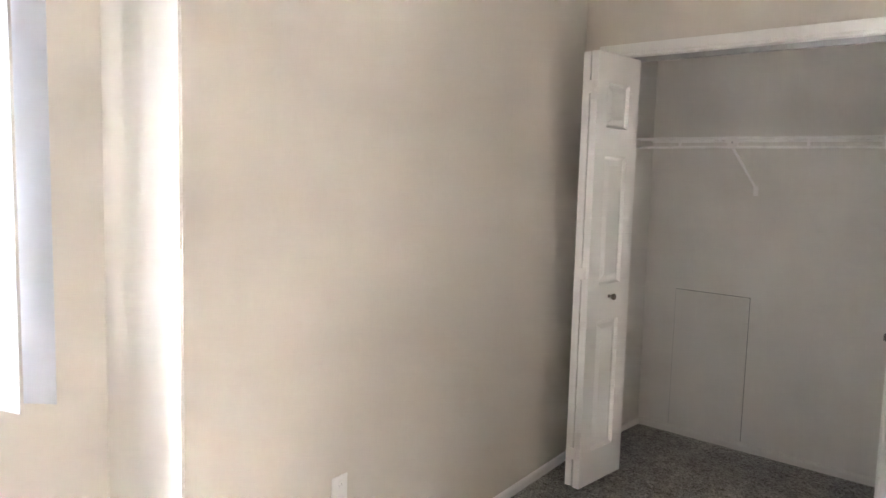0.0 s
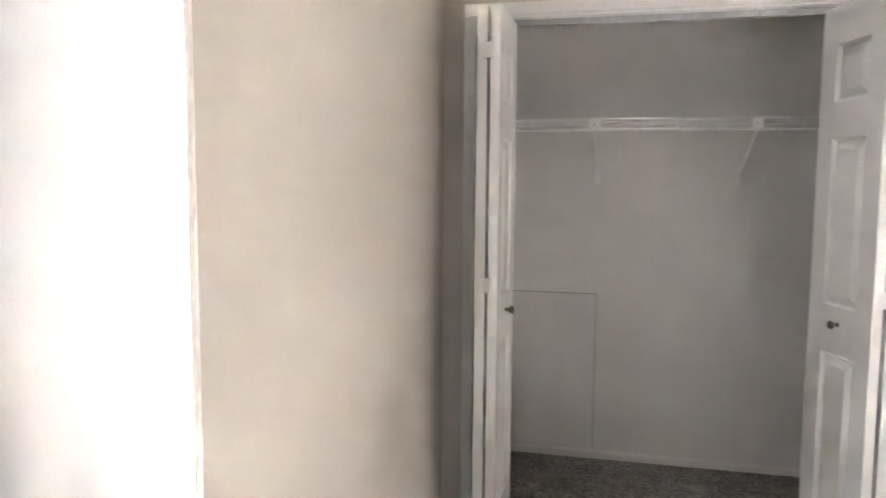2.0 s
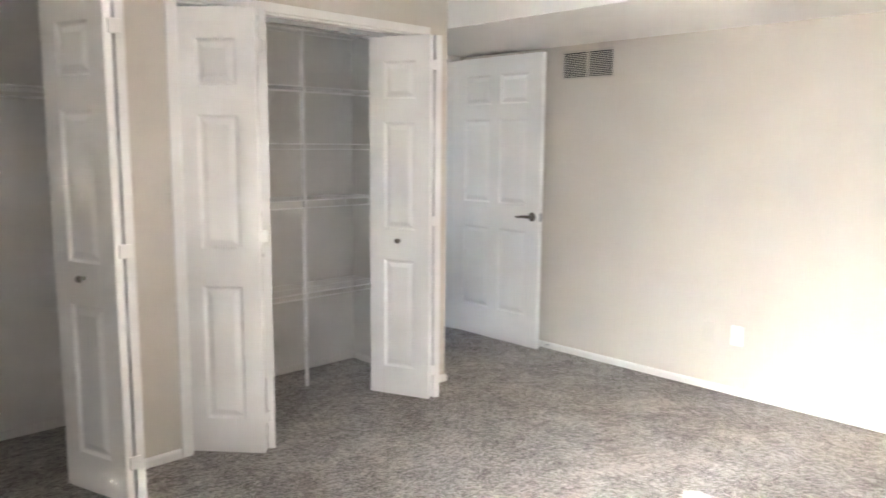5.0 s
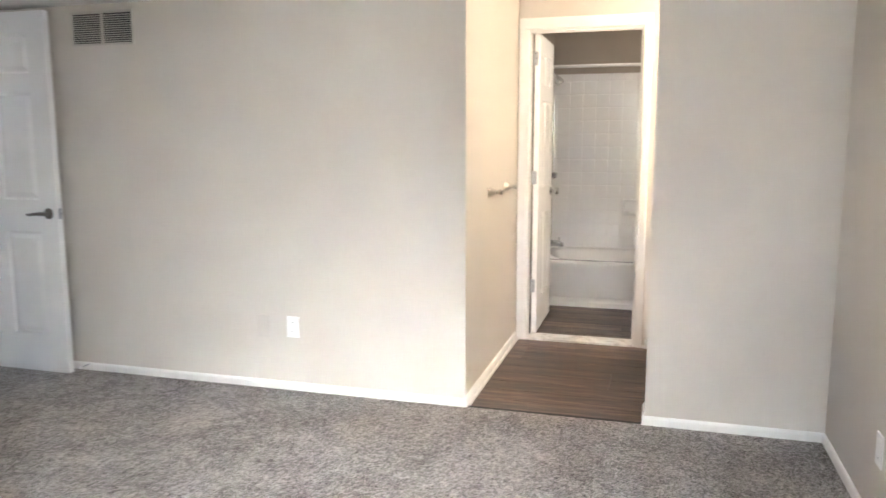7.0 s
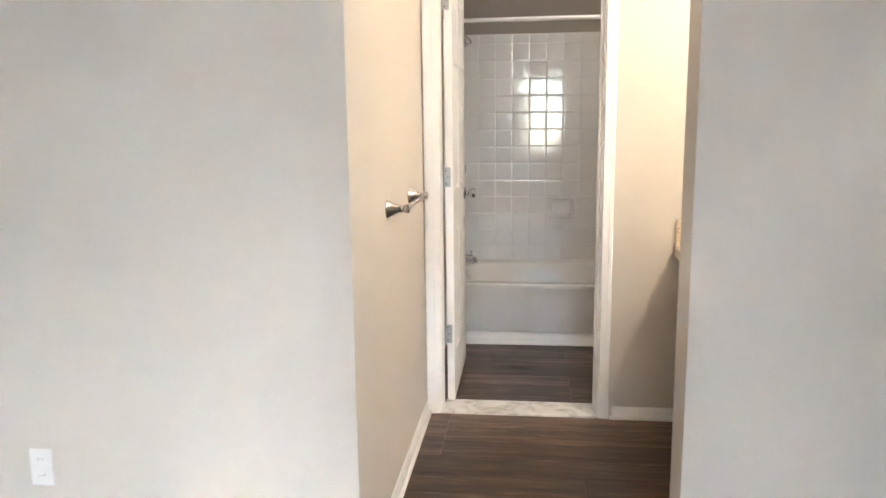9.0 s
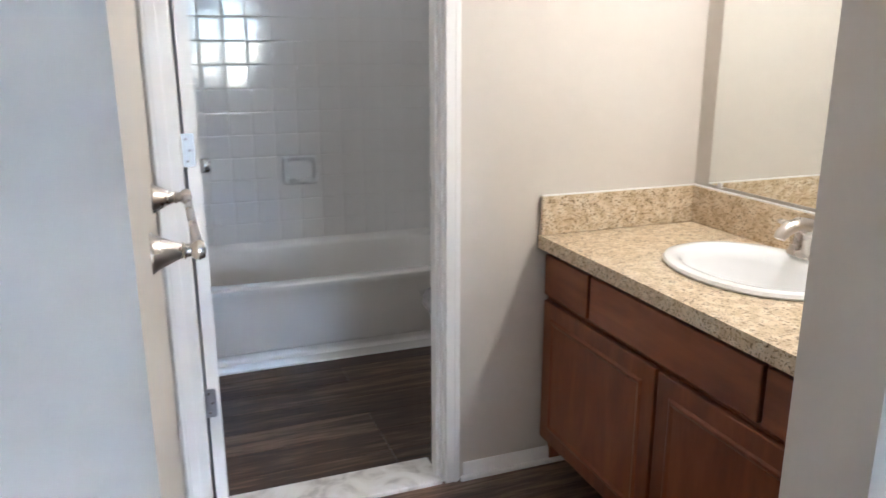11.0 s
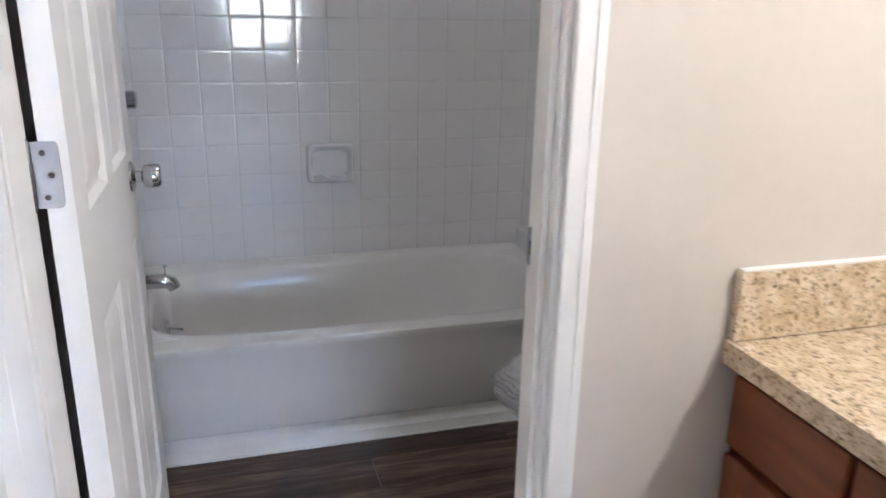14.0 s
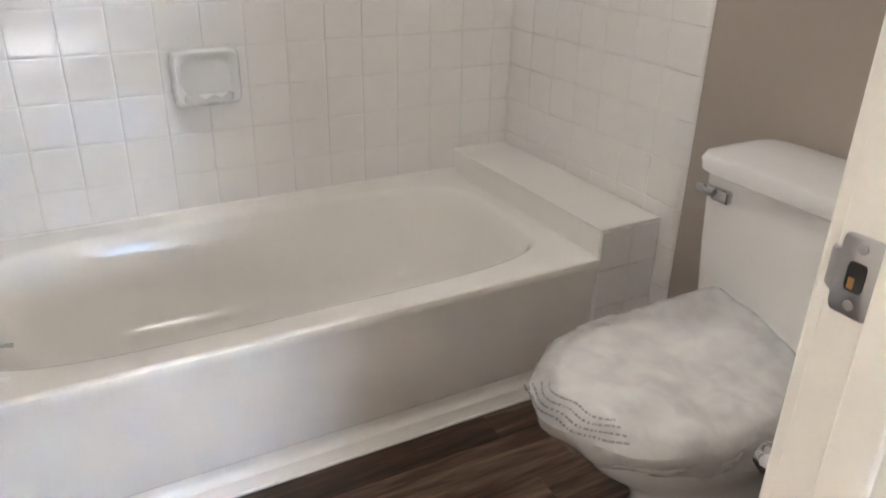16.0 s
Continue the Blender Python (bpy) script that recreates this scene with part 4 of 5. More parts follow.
sk = thing("sink", "white porcelain oval drop-in basin", "sink", Matrix.Translation((VX0 + SKX, S + SKY, 0.8)))
prof = [(0.262, 0.212, 0.0015), (0.264, 0.214, 0.007), (0.258, 0.208, 0.0145), (0.245, 0.195, 0.018), (0.226, 0.170, 0.016), (0.212, 0.156, 0.006), (0.200, 0.145, -0.02), (0.180, 0.128, -0.07), (0.140, 0.098, -0.115), (0.080, 0.056, -0.138), (0.024, 0.024, -0.143), (0.022, 0.022, -0.15)]
loops = [superloop(0, 0.012 * min(k / 5, 1.0), z, a, b2, 64, 2.1) for k, (a, b2, z) in enumerate(prof)]
bm = loft(bmesh.new(), loops, False, True)
bmesh.ops.recalc_face_normals(bm, faces=bm.faces)
bowl_ob = part("basin", bm, PORCELAIN, sk, smooth=True)
part("drain", turned(bmesh.new(), [(0.0, -0.141), (0.017, -0.141), (0.022, -0.1405), (0.0235, -0.143), (0.0, -0.146)], "Z", (0, 0.012, 0), 24), CHROME, sk, "chrome drain ring", smooth=True)

fa = thing("faucet", "brushed nickel two-handle arched faucet on the basin rim", "faucet", Matrix.Translation((VX0 + SKX - 0.01, S + 0.062, 0.8175)))
bm = loft(bmesh.new(), [superloop(0, 0, z, a, b2, 32, 2.4) for z, a, b2 in ((0.0, 0.083, 0.028), (0.006, 0.083, 0.028), (0.014, 0.076, 0.024), (0.018, 0.066, 0.019))])
part("base_plate", bm, NICKEL, fa, smooth=True)
part("spout", tube(bmesh.new(), [(0, 0, 0.012), (0, 0.0, 0.04), (0, 0.008, 0.070), (0, 0.03, 0.092), (0, 0.062, 0.098), (0, 0.094, 0.090), (0, 0.116, 0.074), (0, 0.121, 0.064)], [0.031, 0.028, 0.0245, 0.0215, 0.0195, 0.018, 0.0165, 0.0150], 18), NICKEL, fa, smooth=True)
part("lift_rod", tube(bmesh.new(), [(0, -0.018, 0.015), (0, -0.018, 0.075), (0, -0.018, 0.085)], [0.0025, 0.0025, 0.005], 8), NICKEL, fa, smooth=True)
for s in (-1, 1):
    hb = part("handle_body", turned(bmesh.new(), [(0.0, 0.01), (0.022, 0.01), (0.020, 0.022), (0.0155, 0.040), (0.014, 0.052), (0.0145, 0.060), (0.010, 0.068), (0.0, 0.070)], "Z", (s * 0.052, 0, 0), 20), NICKEL, fa, smooth=True)
    part("handle_lever", tube(bmesh.new(), [(s * 0.050, 0, 0.058), (s * 0.062, 0.004, 0.072), (s * 0.082, 0.008, 0.079), (s * 0.108, 0.012, 0.080), (s * 0.118, 0.013, 0.078)], [0.012, 0.010, 0.0085, 0.0075, 0.005], 12), NICKEL, hb, smooth=True)

mi = thing("wall_mirror", "frameless plate mirror above the vanity splashboard", "mirror", Matrix.Translation((VX0, S, 0.936)))
mw = 4.515 - VX0
part("backing", boxed(0.0, mw, 0.0008, 0.0035, 0.0, 0.98), SLOT, mi)
part("glass", boxed(0.0, mw, 0.0036, 0.007, 0.0, 0.98, 0.0012, 1), MIRROR, mi)
for x in (mw - 0.055, mw / 2, 0.1):
    part("clip", boxed(x - 0.009, x + 0.009, 0.0, 0.011, -0.006, 0.013, 0.002), PLASTIC, mi, "clear plastic mirror clip")

vl = thing("vanity_light", "slim frosted vanity light bar above the mirror", "light fixture", Matrix.Translation((4.0, S, 2.10)))
part("back_plate", boxed(-0.30, 0.30, 0.0005, 0.02, -0.05, 0.05, 0.004), NICKEL, vl)
part("arm", tube(bmesh.new(), [(0, 0.02, 0), (0, 0.09, 0.005)], 0.01, 10), NICKEL, vl, smooth=True)

# ---- bathroom ----
TBX0, TBX1, TBY0, TBY1, TBZ = 5.704, XT - 0.001, -0.182, YN - 0.014, 0.376
tu = thing("bathtub", "off-white enamelled alcove bathtub with a panelled apron", "bathtub", Matrix.Translation((TBX0, TBY0, 0)))
tw, tl = TBX1 - TBX0, TBY1 - TBY0
mx, my = tw * 0.51, tl * 0.5
NB = 96
ring = lambda z, a, b2, p=4.6, dx=0.0: superloop(mx + dx, my, z, a, b2, NB, p)  # noqa: E731
rim = ring(TBZ, 0.312, 0.690)
outer = [rim_point(px - mx, py - my, 0.012, tw, 0.0, tl, mx, my) for px, py, _ in rim]
for cxx, cyy in ((0.012, 0.0), (tw, 0.0), (0.012, tl), (tw, tl)):
    k = min(range(NB), key=lambda q: (outer[q][0] - cxx) ** 2 + (outer[q][1] - cyy) ** 2)
    outer[k] = (cxx, cyy)
bm = bmesh.new()
loops = [[(x, y, TBZ + (0.012 if x > tw - 0.002 else 0.0)) for x, y in outer], ring(TBZ + 0.001, 0.322, 0.702), ring(TBZ - 0.003, 0.312, 0.690), ring(TBZ - 0.018, 0.303, 0.678), ring(TBZ - 0.07, 0.293, 0.655),
         ring(TBZ - 0.18, 0.272, 0.612, 4.0), ring(0.13, 0.247, 0.565, 3.4), ring(0.095, 0.205, 0.505, 3.0), ring(0.085, 0.11, 0.32, 2.4)]
loft(bm, loops, False, True)
bmesh.ops.recalc_face_normals(bm, faces=bm.faces)
part("basin", bm, ENAMEL, tu, smooth=True)
bm = bmesh.new()
prof = [(0.05, TBZ - 0.002), (0.02, TBZ), (0.008, TBZ - 0.001), (0.0015, TBZ - 0.006), (0.0, TBZ - 0.014), (0.001, TBZ - 0.03), (0.006, TBZ - 0.045), (0.010, TBZ - 0.10), (0.011, 0.085), (0.014, 0.078), (0.021, 0.073), (0.022, 0.055), (0.018, 0.043), (0.008, 0.034), (0.006, 0.014), (0.002, 0.008), (0.002, 0.0), (0.05, 0.0)]
loft(bm, [[(x, y, z) for x, z in prof] for y in (0.0, tl)], True, True, True)
bmesh.ops.recalc_face_normals(bm, faces=bm.faces)
part("apron", bm, ENAMEL, tu, smooth=True)
part("floor_caulk", boxed(-0.006, 0.001, 0.0, tl, -0.001, 0.006, 0.002), TRIM, tu, "white caulk line along the floor")
part("wall_caulk", tube(bmesh.new(), [(tw - 0.004, 0.002, TBZ + 0.008), (tw - 0.004, tl - 0.002, TBZ + 0.008)], 0.0075, 10), ENAMEL, tu, "glossy caulk bead along the tiles", smooth=True)
part("overflow_plate", turned(bmesh.new(), [(0.0, 0), (0.034, 0), (0.032, -0.006), (0.010, -0.008), (0.0, -0.008)], "Y", (mx, tl - 0.095, 0.285), 24), CHROME, tu, smooth=True)
part("trip_lever", tube(bmesh.new(), [(mx, tl - 0.101, 0.285), (mx, tl - 0.125, 0.282), (mx, tl - 0.145, 0.278)], [0.005, 0.004, 0.006], 8), CHROME, tu, smooth=True)

le = thing("tub_ledge", "white tiled ledge at the end of the bathtub", "ledge", Matrix.Translation((TBX0 + 0.004, S + 0.012, 0)))
lw, ld, lz = XT - TBX0 - 0.006, TBY0 - S - 0.014, 0.452
part("core", boxed(0.0, lw, 0.0, ld, 0.0, lz - 0.004, 0.002), GROUT, le)
part("top_slab", boxed(-0.004, lw, 0.0, ld + 0.004, lz - 0.0035, lz + 0.003, 0.0028), ENAMEL, le)
part("side_slab", boxed(0.0, lw, ld - 0.001, ld + 0.003, TBZ - 0.01, lz - 0.004, 0.001), ENAMEL, le)

# clear-edged guard that keeps splashes off the floor
sg = thing("splash_guard", "white curved splash guard on the front corner of the bathtub rim", "splash guard", Matrix.Translation((TBX0 + 0.05, TBY1 - 0.002, TBZ + 0.0005)))
bm = bmesh.new()
sec = []
for k in range(15):
    u = k / 14
    y, h = -0.150 * u, 0.105 * (1 - u) ** 1.7 + 0.004
    x = 0.030 * math.sin(u * 1.6)
    sec.append([(x - 0.0015 - 0.01 * (1 - u), y, 0.0), (x + 0.0015 + 0.004, y, 0.0), (x + 0.0015, y, h), (x - 0.0015, y, h)])
loft(bm, sec)
bmesh.ops.recalc_face_normals(bm, faces=bm.faces)
part("fin", bm, PLASTIC, sg, smooth=True)

# soap dish on the tiled wall
sd = thing("soap_dish", "white ceramic soap dish set into the tiles", "soap dish", Matrix.Translation((XT - 0.009, 0.601, 0.755)))
bm = bmesh.new()


def dish_loop(x, a, z0, z1, top, low):
    """A loop with squarer upper corners and rounder lower ones."""
    out, h, zc = [], (z1 - z0) / 2, (z0 + z1) / 2
    for k in range(56):
        t = 2 * math.pi * k / 56
        c3, s3 = math.cos(t), math.sin(t)
        p = top if s3 > 0 else low
        out.append((x, a * math.copysign(abs(c3) ** (2 / p), c3), zc + h * math.copysign(abs(s3) ** (2 / p), s3)))
    return out


loft(bm, [dish_loop(0.0, 0.090, -0.070, 0.080, 9, 9), dish_loop(-0.012, 0.090, -0.070, 0.080, 9, 9), dish_loop(-0.020, 0.086, -0.066, 0.076, 9, 9), dish_loop(-0.023, 0.082, -0.063, 0.072, 8, 7),
          dish_loop(-0.021, 0.077, -0.060, 0.067, 7, 5), dish_loop(-0.012, 0.072, -0.056, 0.060, 6, 3.6), dish_loop(0.000, 0.066, -0.050, 0.052, 5, 2.8), dish_loop(0.006, 0.050, -0.036, 0.038, 4, 2.4)], True, True)
bmesh.ops.recalc_face_normals(bm, faces=bm.faces)
part("plate", bm, PORCELAIN, sd, smooth=True)
bm = bmesh.new()
secs = []
for k in range(25):
    y = -0.064 + 0.128 * k / 24
    out = 0.052 * (1 - (abs(y) / 0.070) ** 2.4) + 0.016
    lip = 0.010 + 0.005 * math.cos(y * 150)
    secs.append([(-0.004, y, -0.066), (-out * 0.7, y, -0.063), (-out, y, -0.048), (-out - 0.003, y, -0.044 + lip), (-out + 0.006, y, -0.043 + lip), (-out * 0.7, y, -0.050), (-0.004, y, -0.042)])
loft(bm, secs)
bmesh.ops.recalc_face_normals(bm, faces=bm.faces)
part("tray", bm, PORCELAIN, sd, smooth=True)

# shower fittings on the valve wall
YF = YN - 0.011
VXC = 6.06
vlv = thing("shower_valve", "chrome single-handle shower valve", "shower valve", Matrix.Translation((VXC, YF, 1.05)))
part("escutcheon", turned(bmesh.new(), [(0.0, 0), (0.062, 0), (0.060, -0.006), (0.045, -0.012), (0.022, -0.016), (0.0, -0.016)], "Y", (0, 0, 0), 32), CHROME, vlv, smooth=True)
part("handle", loft(bmesh.new(), [[(px, -h, pz2) for px, pz2, _ in superloop(0, 0, 0, r, r, 24, p)] for h, r, p in ((0.014, 0.017, 2), (0.040, 0.017, 2), (0.048, 0.028, 3.2), (0.078, 0.026, 3.6), (0.082, 0.021, 3.6))]), CHROME, vlv, smooth=True)
sp = thing("tub_spout", "chrome bathtub spout with a diverter pull", "spout", Matrix.Translation((VXC, YF, 0.468)))
part("body", tube(bmesh.new(), [(0, 0, 0), (0, -0.01, 0), (0, -0.06, 0.001), (0, -0.105, 0.0), (0, -0.128, -0.008), (0, -0.138, -0.028)], [0.030, 0.0285, 0.026, 0.025, 0.024, 0.020], 20), CHROME, sp, smooth=True)
part("diverter", tube(bmesh.new(), [(0, -0.112, 0.018), (0, -0.114, 0.042), (0, -0.114, 0.052)], [0.0035, 0.0035, 0.009], 10), CHROME, sp, smooth=True)
hd = thing("showerhead", "chrome shower head on a bent arm", "showerhead", Matrix.Translation((VXC, YN, 1.905)))
part("flange", turned(bmesh.new(), [(0.0, 0), (0.028, 0), (0.024, -0.008), (0.0, -0.010)], "Y", (0, 0, 0), 20), CHROME, hd, smooth=True)
part("arm", tube(bmesh.new(), [(0, 0, 0), (0, -0.035, 0.002), (0, -0.062, -0.012), (0, -0.078, -0.036)], 0.010, 10), CHROME, hd, smooth=True)
part("rose", tube(bmesh.new(), [(0, -0.074, -0.030), (0, -0.082, -0.044), (0, -0.092, -0.060), (0, -0.104, -0.082), (0, -0.108, -0.090)], [0.014, 0.024, 0.030, 0.034, 0.031], 20), CHROME, hd, smooth=True)
rd = thing("shower_rod", "white shower curtain rod across the tub alcove", "curtain rod", Matrix.Translation((5.75, S, 1.925)))
part("rod", tube(bmesh.new(), [(0, 0.004, 0), (0, YN - S - 0.004, 0)], 0.0125, 16), PLASTIC, rd, smooth=True)
for y in (0.0, YN - S):
    s = 1 if y == 0 else -1
    part("end_flange", turned(bmesh.new(), [(0.0, y), (0.03, y), (0.028, y + s * 0.006), (0.016, y + s * 0.012), (0.0, y + s * 0.012)], "Y", (0, 0, 0), 20), CHROME, rd, smooth=True)

cl = thing("ceiling_light", "frosted dome light flush on the bathroom ceiling", "ceiling light", Matrix.Translation((5.30, 0.42, H)))
part("base_ring", turned(bmesh.new(), [(0.0, 0.0), (0.125, 0.0), (0.130, -0.012), (0.122, -0.024), (0.0, -0.024)], "Z", (0, 0, 0), 32), NICKEL, cl, smooth=True)
part("dome", turned(bmesh.new(), [(0.0, -0.0245), (0.112, -0.0245), (0.108, -0.040), (0.085, -0.056), (0.045, -0.064), (0.0, -0.066)], "Z", (0, 0, 0), 32), FROST, cl, "frosted glass dome", smooth=True)

# toilet: local y points out of the wall, x across
TX = 5.195
to = thing("toilet", "white two-piece toilet, its bowl wrapped in a clear plastic bag", "toilet", Matrix.Translation((TX, S, 0)))
bm = bmesh.new()
tank = lambda z, a, y0, y1, p=7.0: superloop(0, (y0 + y1) / 2, z, a, (y1 - y0) / 2, 48, p)  # noqa: E731
loft(bm, [tank(0.405, 0.195, 0.03, 0.205), tank(0.41, 0.205, 0.022, 0.212), tank(0.55, 0.215, 0.016, 0.222), tank(0.712, 0.222, 0.012, 0.230)])
part("tank", bm, PORCELAIN, to, smooth=True)
bm = loft(bmesh.new(), [tank(0.708, 0.222, 0.010, 0.232), tank(0.714, 0.233, 0.006, 0.243), tank(0.735, 0.236, 0.004, 0.246), tank(0.748, 0.230, 0.008, 0.240), tank(0.752, 0.215, 0.02, 0.226)])
part("tank_lid", bm, PORCELAIN, to, smooth=True)
hl = part("flush_lever", boxed(0.128, 0.176, 0.226, 0.242, 0.662, 0.690, 0.006, 3), CHROME, to, "chrome flush lever")
part("lever_arm", tube(bmesh.new(), [(0.165, 0.240, 0.679), (0.186, 0.243, 0.682), (0.206, 0.241, 0.681)], [0.011, 0.012, 0.009], 10), CHROME, hl, smooth=True)
egg = lambda z, w, y0, y1, n=56: [(w * math.cos(t) * (1.0 - 0.10 * max(0.0, math.sin(t)) ** 2), (y0 + y1) / 2 + (y1 - y0) / 2 * math.sin(t), z) for t in (2 * math.pi * k / n for k in range(n))]  # noqa: E731
bm = loft(bmesh.new(), [egg(0.0, 0.125, 0.10, 0.50), egg(0.02, 0.122, 0.10, 0.50), egg(0.06, 0.108, 0.11, 0.49), egg(0.13, 0.104, 0.12, 0.50), egg(0.19, 0.122, 0.12, 0.55), egg(0.25, 0.152, 0.13, 0.62), egg(0.31, 0.176, 0.14, 0.665), egg(0.345, 0.183, 0.145, 0.685),
                        egg(0.350, 0.186, 0.145, 0.690), egg(0.372, 0.187, 0.145, 0.692), egg(0.378, 0.182, 0.15, 0.688)])
part("bowl", bm, PORCELAIN, to, smooth=True)
part("tank_shelf", boxed(-0.115, 0.115, 0.03, 0.26, 0.34, 0.404, 0.018, 3), PORCELAIN, to, smooth=True)
bm = loft(bmesh.new(), [egg(0.380, 0.184, 0.235, 0.692), egg(0.384, 0.188, 0.232, 0.697), egg(0.394, 0.188, 0.232, 0.697), egg(0.399, 0.184, 0.236, 0.693)])
part("seat", bm, PLASTIC, to, smooth=True)
bm = loft(bmesh.new(), [egg(0.401, 0.183, 0.235, 0.690), egg(0.404, 0.187, 0.232, 0.694), egg(0.414, 0.186, 0.233, 0.693), egg(0.421, 0.172, 0.248, 0.678), egg(0.424, 0.13, 0.30, 0.63)])
part("seat_lid", bm, PLASTIC, to, smooth=True)

# the bag: a crumpled film over seat and bowl, drawn up to a point beside the tank
bg = thing("plastic_bag", "clear crumpled plastic bag with printed warning lines over the toilet seat", "plastic bag", Matrix.Translation((TX, S, 0)))
NBG = 168


def bag_point(x, y, z, out_x, out_y, amp):
    """Folds that run down from the peak, with fine crumples on them."""
    peak_x, peak_y = 0.115, 0.240
    near = max(0.0, 1.0 - math.hypot(x - peak_x, y - peak_y) / 0.20)
    turn = math.atan2(y - peak_y, x - peak_x)
    fold = 0.5 + 0.5 * math.sin(turn * 17 + 3.0 * noise.noise(Vector((x * 9, y * 9, 0.3))))
    q = noise.noise(Vector((x * 15, y * 15, z * 11)))
    q2 = 1.0 - abs(noise.noise(Vector((x * 34 + 5, y * 34, z * 26))))
    push = amp * (0.9 * q + 0.35 * (q2 - 0.75))
    return (x + out_x * push, y + out_y * push, z + 0.066 * near ** 1.5 + 0.0025 * fold + amp * 0.12 * (q2 - 0.6) + 0.004)


loops = []
for z, w, y0, y1, amp in ((0.330, 0.190, 0.165, 0.702, 0.022), (0.346, 0.196, 0.16, 0.716, 0.020), (0.364, 0.206, 0.165, 0.736, 0.018), (0.384, 0.213, 0.17, 0.752, 0.018), (0.404, 0.215, 0.18, 0.756, 0.014), (0.418, 0.207, 0.195, 0.742, 0.010),
                          (0.428, 0.192, 0.215, 0.715, 0.007), (0.431, 0.172, 0.235, 0.690, 0.006), (0.432, 0.145, 0.27, 0.655, 0.006), (0.433, 0.11, 0.31, 0.61, 0.006), (0.433, 0.07, 0.36, 0.55, 0.005), (0.433, 0.03, 0.42, 0.49, 0.003)):
    ring_pts = []
    for x, y, zz in egg(z, w, y0, y1, NBG):
        d = Vector((x, y - (y0 + y1) / 2, 0)).normalized()
        ring_pts.append(bag_point(x, y, zz, d.x, d.y, amp))
    loops.append(ring_pts)
bm = loft(bmesh.new(), loops, False, True)
bmesh.ops.recalc_face_normals(bm, faces=bm.faces)
part("film", bm, FILM, bg, smooth=True)
# rows of unreadable print, crumpled with the film
rng = random.Random(8)
for r, (ww, ya, yb, zz) in enumerate(((0.213, 0.190, 0.754, 0.420), (0.206, 0.200, 0.744, 0.428), (0.199, 0.208, 0.732, 0.434), (0.191, 0.216, 0.720, 0.439))):
    bm = bmesh.new()
    path = egg(zz, ww, ya, yb, 960)
    k = 178 + 7 * r
    while k < 350 - 9 * r:
        step = rng.randint(2, 6)
        quad = []
        for q, side in ((k, 0.0), (k, 1.0), (k + step, 1.0), (k + step, 0.0)):
            x, y, z = path[q]
            d = Vector((x, y - (ya + yb) / 2, 0)).normalized()
            shift = 0.016 * noise.noise(Vector((x * 21 + 2, y * 21, 1.0))) + 0.004 * side
            quad.append(bm.verts.new((x + d.x * shift, y + d.y * shift, z + 0.008 - 0.0016 * side)))
        bm.faces.new(quad)
        k += step + rng.randint(1, 3)
    part("print", bm, INK, bg, "grey printed lines")

tp = thing("paper_holder", "chrome toilet paper holder post on the wall", "paper holder", Matrix.Translation((XE2, 0.395, 0.665)))
part("post", turned(bmesh.new(), [(0.0, 0), (0.026, 0), (0.024, 0.006), (0.012, 0.03), (0.010, 0.055), (0.016, 0.066), (0.019, 0.078), (0.015, 0.090), (0.0, 0.094)], "X", (0, 0, 0), 20), CHROME, tp, smooth=True)
part("post", turned(bmesh.new(), [(0.0, 0), (0.026, 0), (0.024, 0.006), (0.012, 0.03), (0.010, 0.055), (0.016, 0.066), (0.019, 0.078), (0.015, 0.090), (0.0, 0.094)], "X", (0, -0.16, 0), 20), CHROME, tp, smooth=True)
part("roller", tube(bmesh.new(), [(0.076, 0, 0), (0.076, -0.16, 0)], 0.008, 12), CHROME, tp, smooth=True)

# ---- pieces of walls and floors ----
def plank_rows(floor, xa, xb, ya, yb, width, seed):
    """Vinyl planks that run along y, in staggered rows; alike lengths share a mesh."""
    rng = random.Random(seed)
    meshes = {}
    x = xa
    while x < xb - 0.004:
        w = min(width, xb - x)
        y = ya
        first = rng.choice((0.35, 0.55, 0.8, 1.0))
        while y < yb - 0.004:
            ln = min(first if y == ya else 1.22, yb - y)
            key = (round(w, 4), round(ln, 4))
            ob_name = "plank"
            if key not in meshes:
                bm = boxed(0.0006, w - 0.0006, 0.0006, ln - 0.0006, 0.0, 0.006, 0.0008, 1)
                ob = part(ob_name, bm, PLANK, floor, at=Matrix.Translation((x, y, -0.006)))
                meshes[key] = ob.data
            else:
                ob = new(ob_name, meshes[key])
                ob.parent, ob.matrix_basis = floor, Matrix.Translation((x, y, -0.006))
            y += ln
        x += w


floor_ob = bpy.data.objects["floor_bathroom"]
plank_rows(floor_ob, XV + 0.008, XE2 + 0.0, S + 0.001, N_HALL - 0.001, 0.152, 4)
plank_rows(floor_ob, XE2 + 0.001, TBX0 - 0.006, S + 0.001, YN - 0.001, 0.152, 11)
tagged(part("carpet_bar", boxed(XV - 0.002, XV + 0.016, HY0 + 0.013, HY1 - 0.013, -0.004, 0.0035, 0.002), RUBBER), "dark strip where carpet meets planks", "trim", "", "structure")

TP = 0.1142
tile_mesh = {}


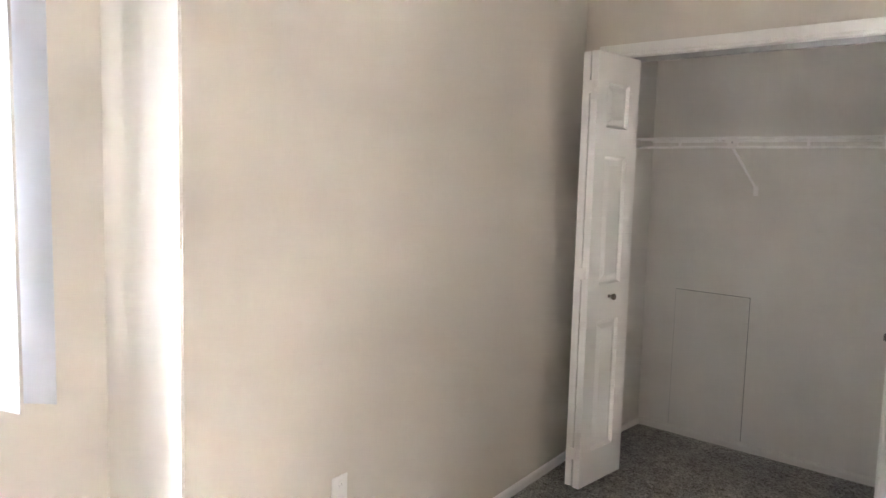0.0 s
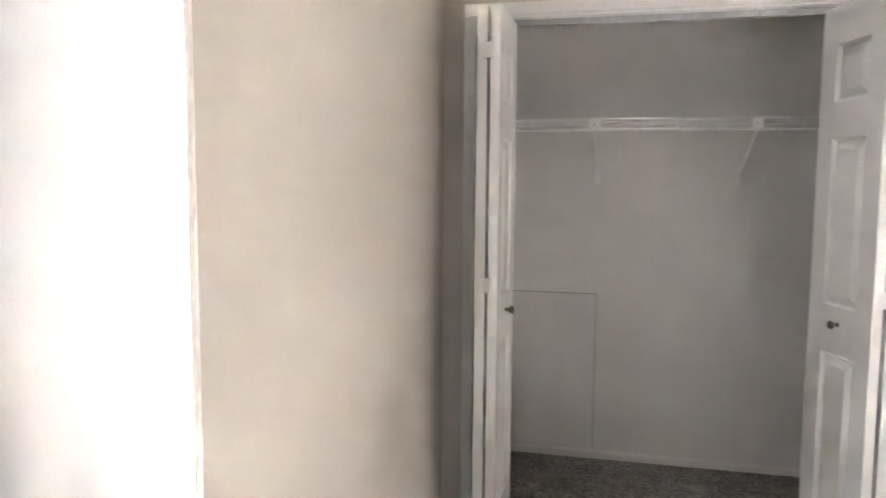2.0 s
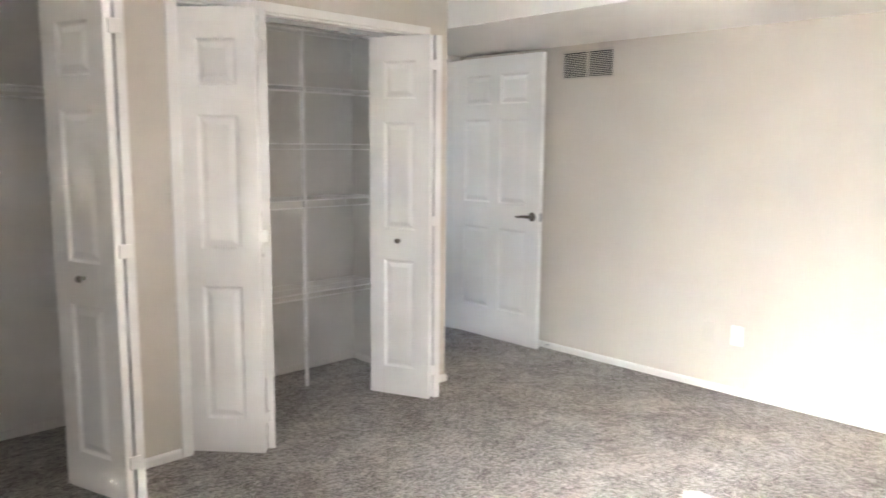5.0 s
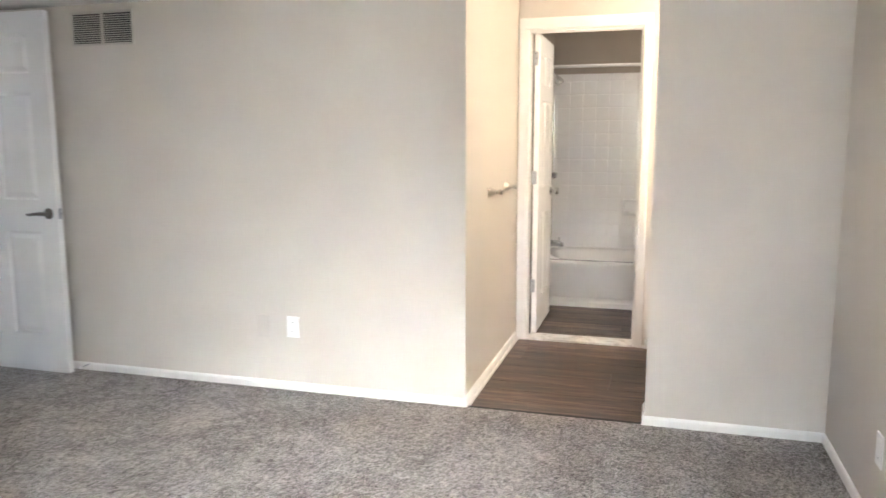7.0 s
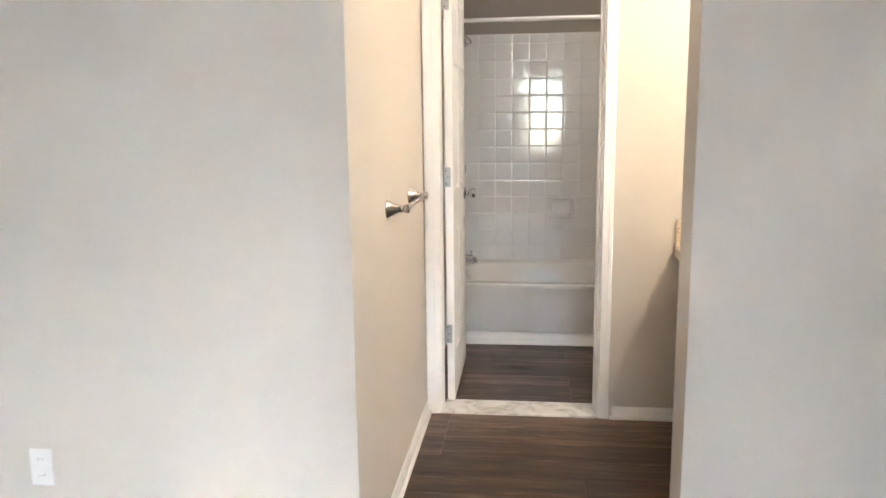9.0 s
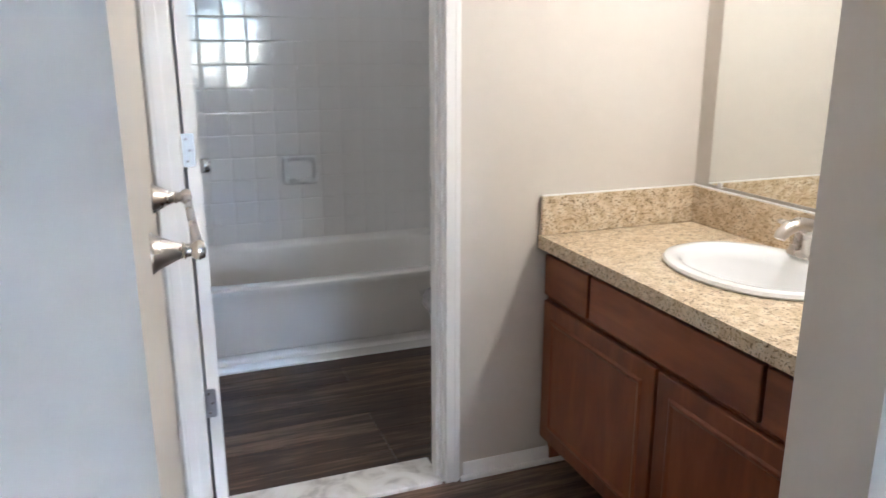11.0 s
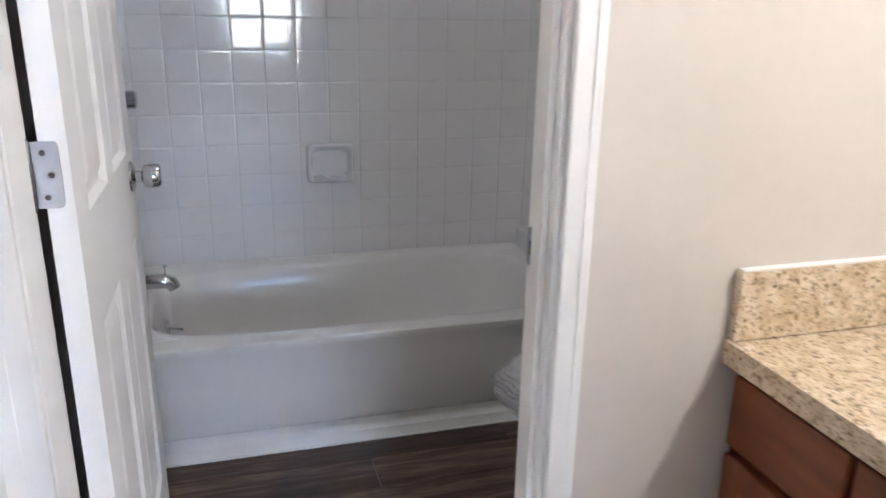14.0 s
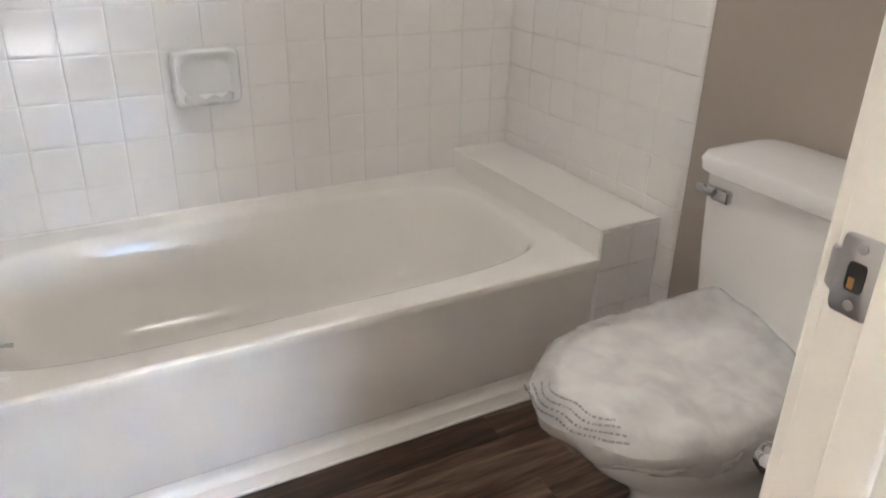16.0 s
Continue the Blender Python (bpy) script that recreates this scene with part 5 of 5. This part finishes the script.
def tile(parent, kind, m):
    a, b2 = (TP - 0.0016) / 2, (TP - 0.0016) / 2
    if kind not in tile_mesh:
        bm = bmesh.new()
        loops = [[(-a + d, -b2 + d, z), (a - d, -b2 + d, z), (a - d, b2 - d, z), (-a + d, b2 - d, z)] for d, z in ((0, 0.0), (0.0003, 0.0030), (0.0014, 0.0039), (0.0045, 0.0044), (0.010, 0.0044))]
        loft(bm, loops, False, True)
        bmesh.ops.recalc_face_normals(bm, faces=bm.faces)
        ob = part("tile", bm, TILE, parent, at=m, smooth=True)
        tile_mesh[kind] = ob.data
    else:
        ob = new("tile", tile_mesh[kind])
        ob.parent, ob.matrix_basis = parent, m
    return ob


ZT0, ROWS = 0.382, 13      # first course above the rim, courses up
rng = random.Random(3)


def jitter():
    return pose(0, 0, rng.uniform(-0.0004, 0.0004), rng.uniform(-0.4, 0.4), rng.uniform(-0.4, 0.4), 0)


grid_z0 = 1.177 - 7 * TP
back = structure("tiling_back", boxed(XT + 0.002, XT + 0.0115, S + 0.001, YN - 0.001, 0.30, grid_z0 + (ROWS + 0.5) * TP + 0.006), GROUT, "glossy white square tiles above the bathtub", "wall tiles")
y_first = 0.713 - 10 * TP
for r in range(ROWS + 1):
    for c2 in range(0, 17):
        yy = y_first + (c2 + 0.5) * TP
        ya, yb = max(yy - TP / 2, S + 0.007), min(yy + TP / 2, YN - 0.007)      # cut at the corners
        if yb - ya < 0.012:
            continue
        tall = 0.5 if r == ROWS else 1.0
        tile(back, "t", Matrix.Translation((XT + 0.0035, (ya + yb) / 2, grid_z0 + (r + 0.5 * tall) * TP)) @ pose(0, 0, 0, 0, -90, 0) @ jitter() @ Matrix.Diagonal((tall, (yb - ya) / TP, 1, 1)))
side = structure("tiling_south", boxed(5.655, XT + 0.003, S + 0.0005, S + 0.006, 0.006, grid_z0 + (ROWS + 0.5) * TP + 0.006), GROUT, "glossy white square tiles at the end of the bathtub", "wall tiles")
side_n = structure("tiling_north", boxed(5.655, XT + 0.003, YN - 0.006, YN - 0.0005, 0.006, grid_z0 + (ROWS + 0.5) * TP + 0.006), GROUT, "glossy white square tiles on the valve wall", "wall tiles")
for r in range(ROWS + 1):
    for c2 in range(7):
        xx = XT - 0.006 - (c2 + 0.5) * TP
        tall = 0.5 if r == ROWS else 1.0
        z = grid_z0 + (r + 0.5 * tall) * TP
        if xx - TP / 2 < 5.64:
            continue
        tile(side, "t", Matrix.Translation((xx, S + 0.0045, z)) @ pose(0, 0, 0, -90, 0, 0) @ jitter() @ Matrix.Diagonal((1, tall, 1, 1)))
        tile(side_n, "t", Matrix.Translation((xx, YN - 0.0045, z)) @ pose(0, 0, 0, 90, 0, 0) @ jitter() @ Matrix.Diagonal((1, tall, 1, 1)))
# rounded edge tiles down the open end
for r in range(-3, ROWS + 1):
    z0 = grid_z0 + r * TP
    for host, y, s in ((side, S, 1), (side_n, YN, -1)):
        if r < 0 and host is side_n:
            continue
        za, zb = max(z0, 0.008) + 0.0008, z0 + (TP if r < ROWS else TP / 2) - 0.0008
        if zb < 0.02:
            continue
        bm = bmesh.new()
        prof = [(0.0, 0.0), (0.052, 0.0), (0.052, 0.0115), (0.018, 0.0117), (0.008, 0.0095), (0.002, 0.005)]
        loft(bm, [[(5.650 + u, y + s * (0.0007 + v2), z) for u, v2 in prof] for z in (za, zb)])
        bmesh.ops.recalc_face_normals(bm, faces=bm.faces)
        part("edge_tile", bm, TILE, host, smooth=True)
# small tiles on the ledge's end
led = le
for r in range(4):
    for c2, (ya, yb) in enumerate(((0.003, 0.096), (0.098, ld + 0.001))):
        za, zb = lz - 0.006 - (r + 1) * 0.111 + 0.002, lz - 0.006 - r * 0.111
        bm = boxed(-0.0055, 0.0005, ya, yb, max(za, 0.004), zb, 0.0016, 2)
        part("tile", bm, TILE, led)
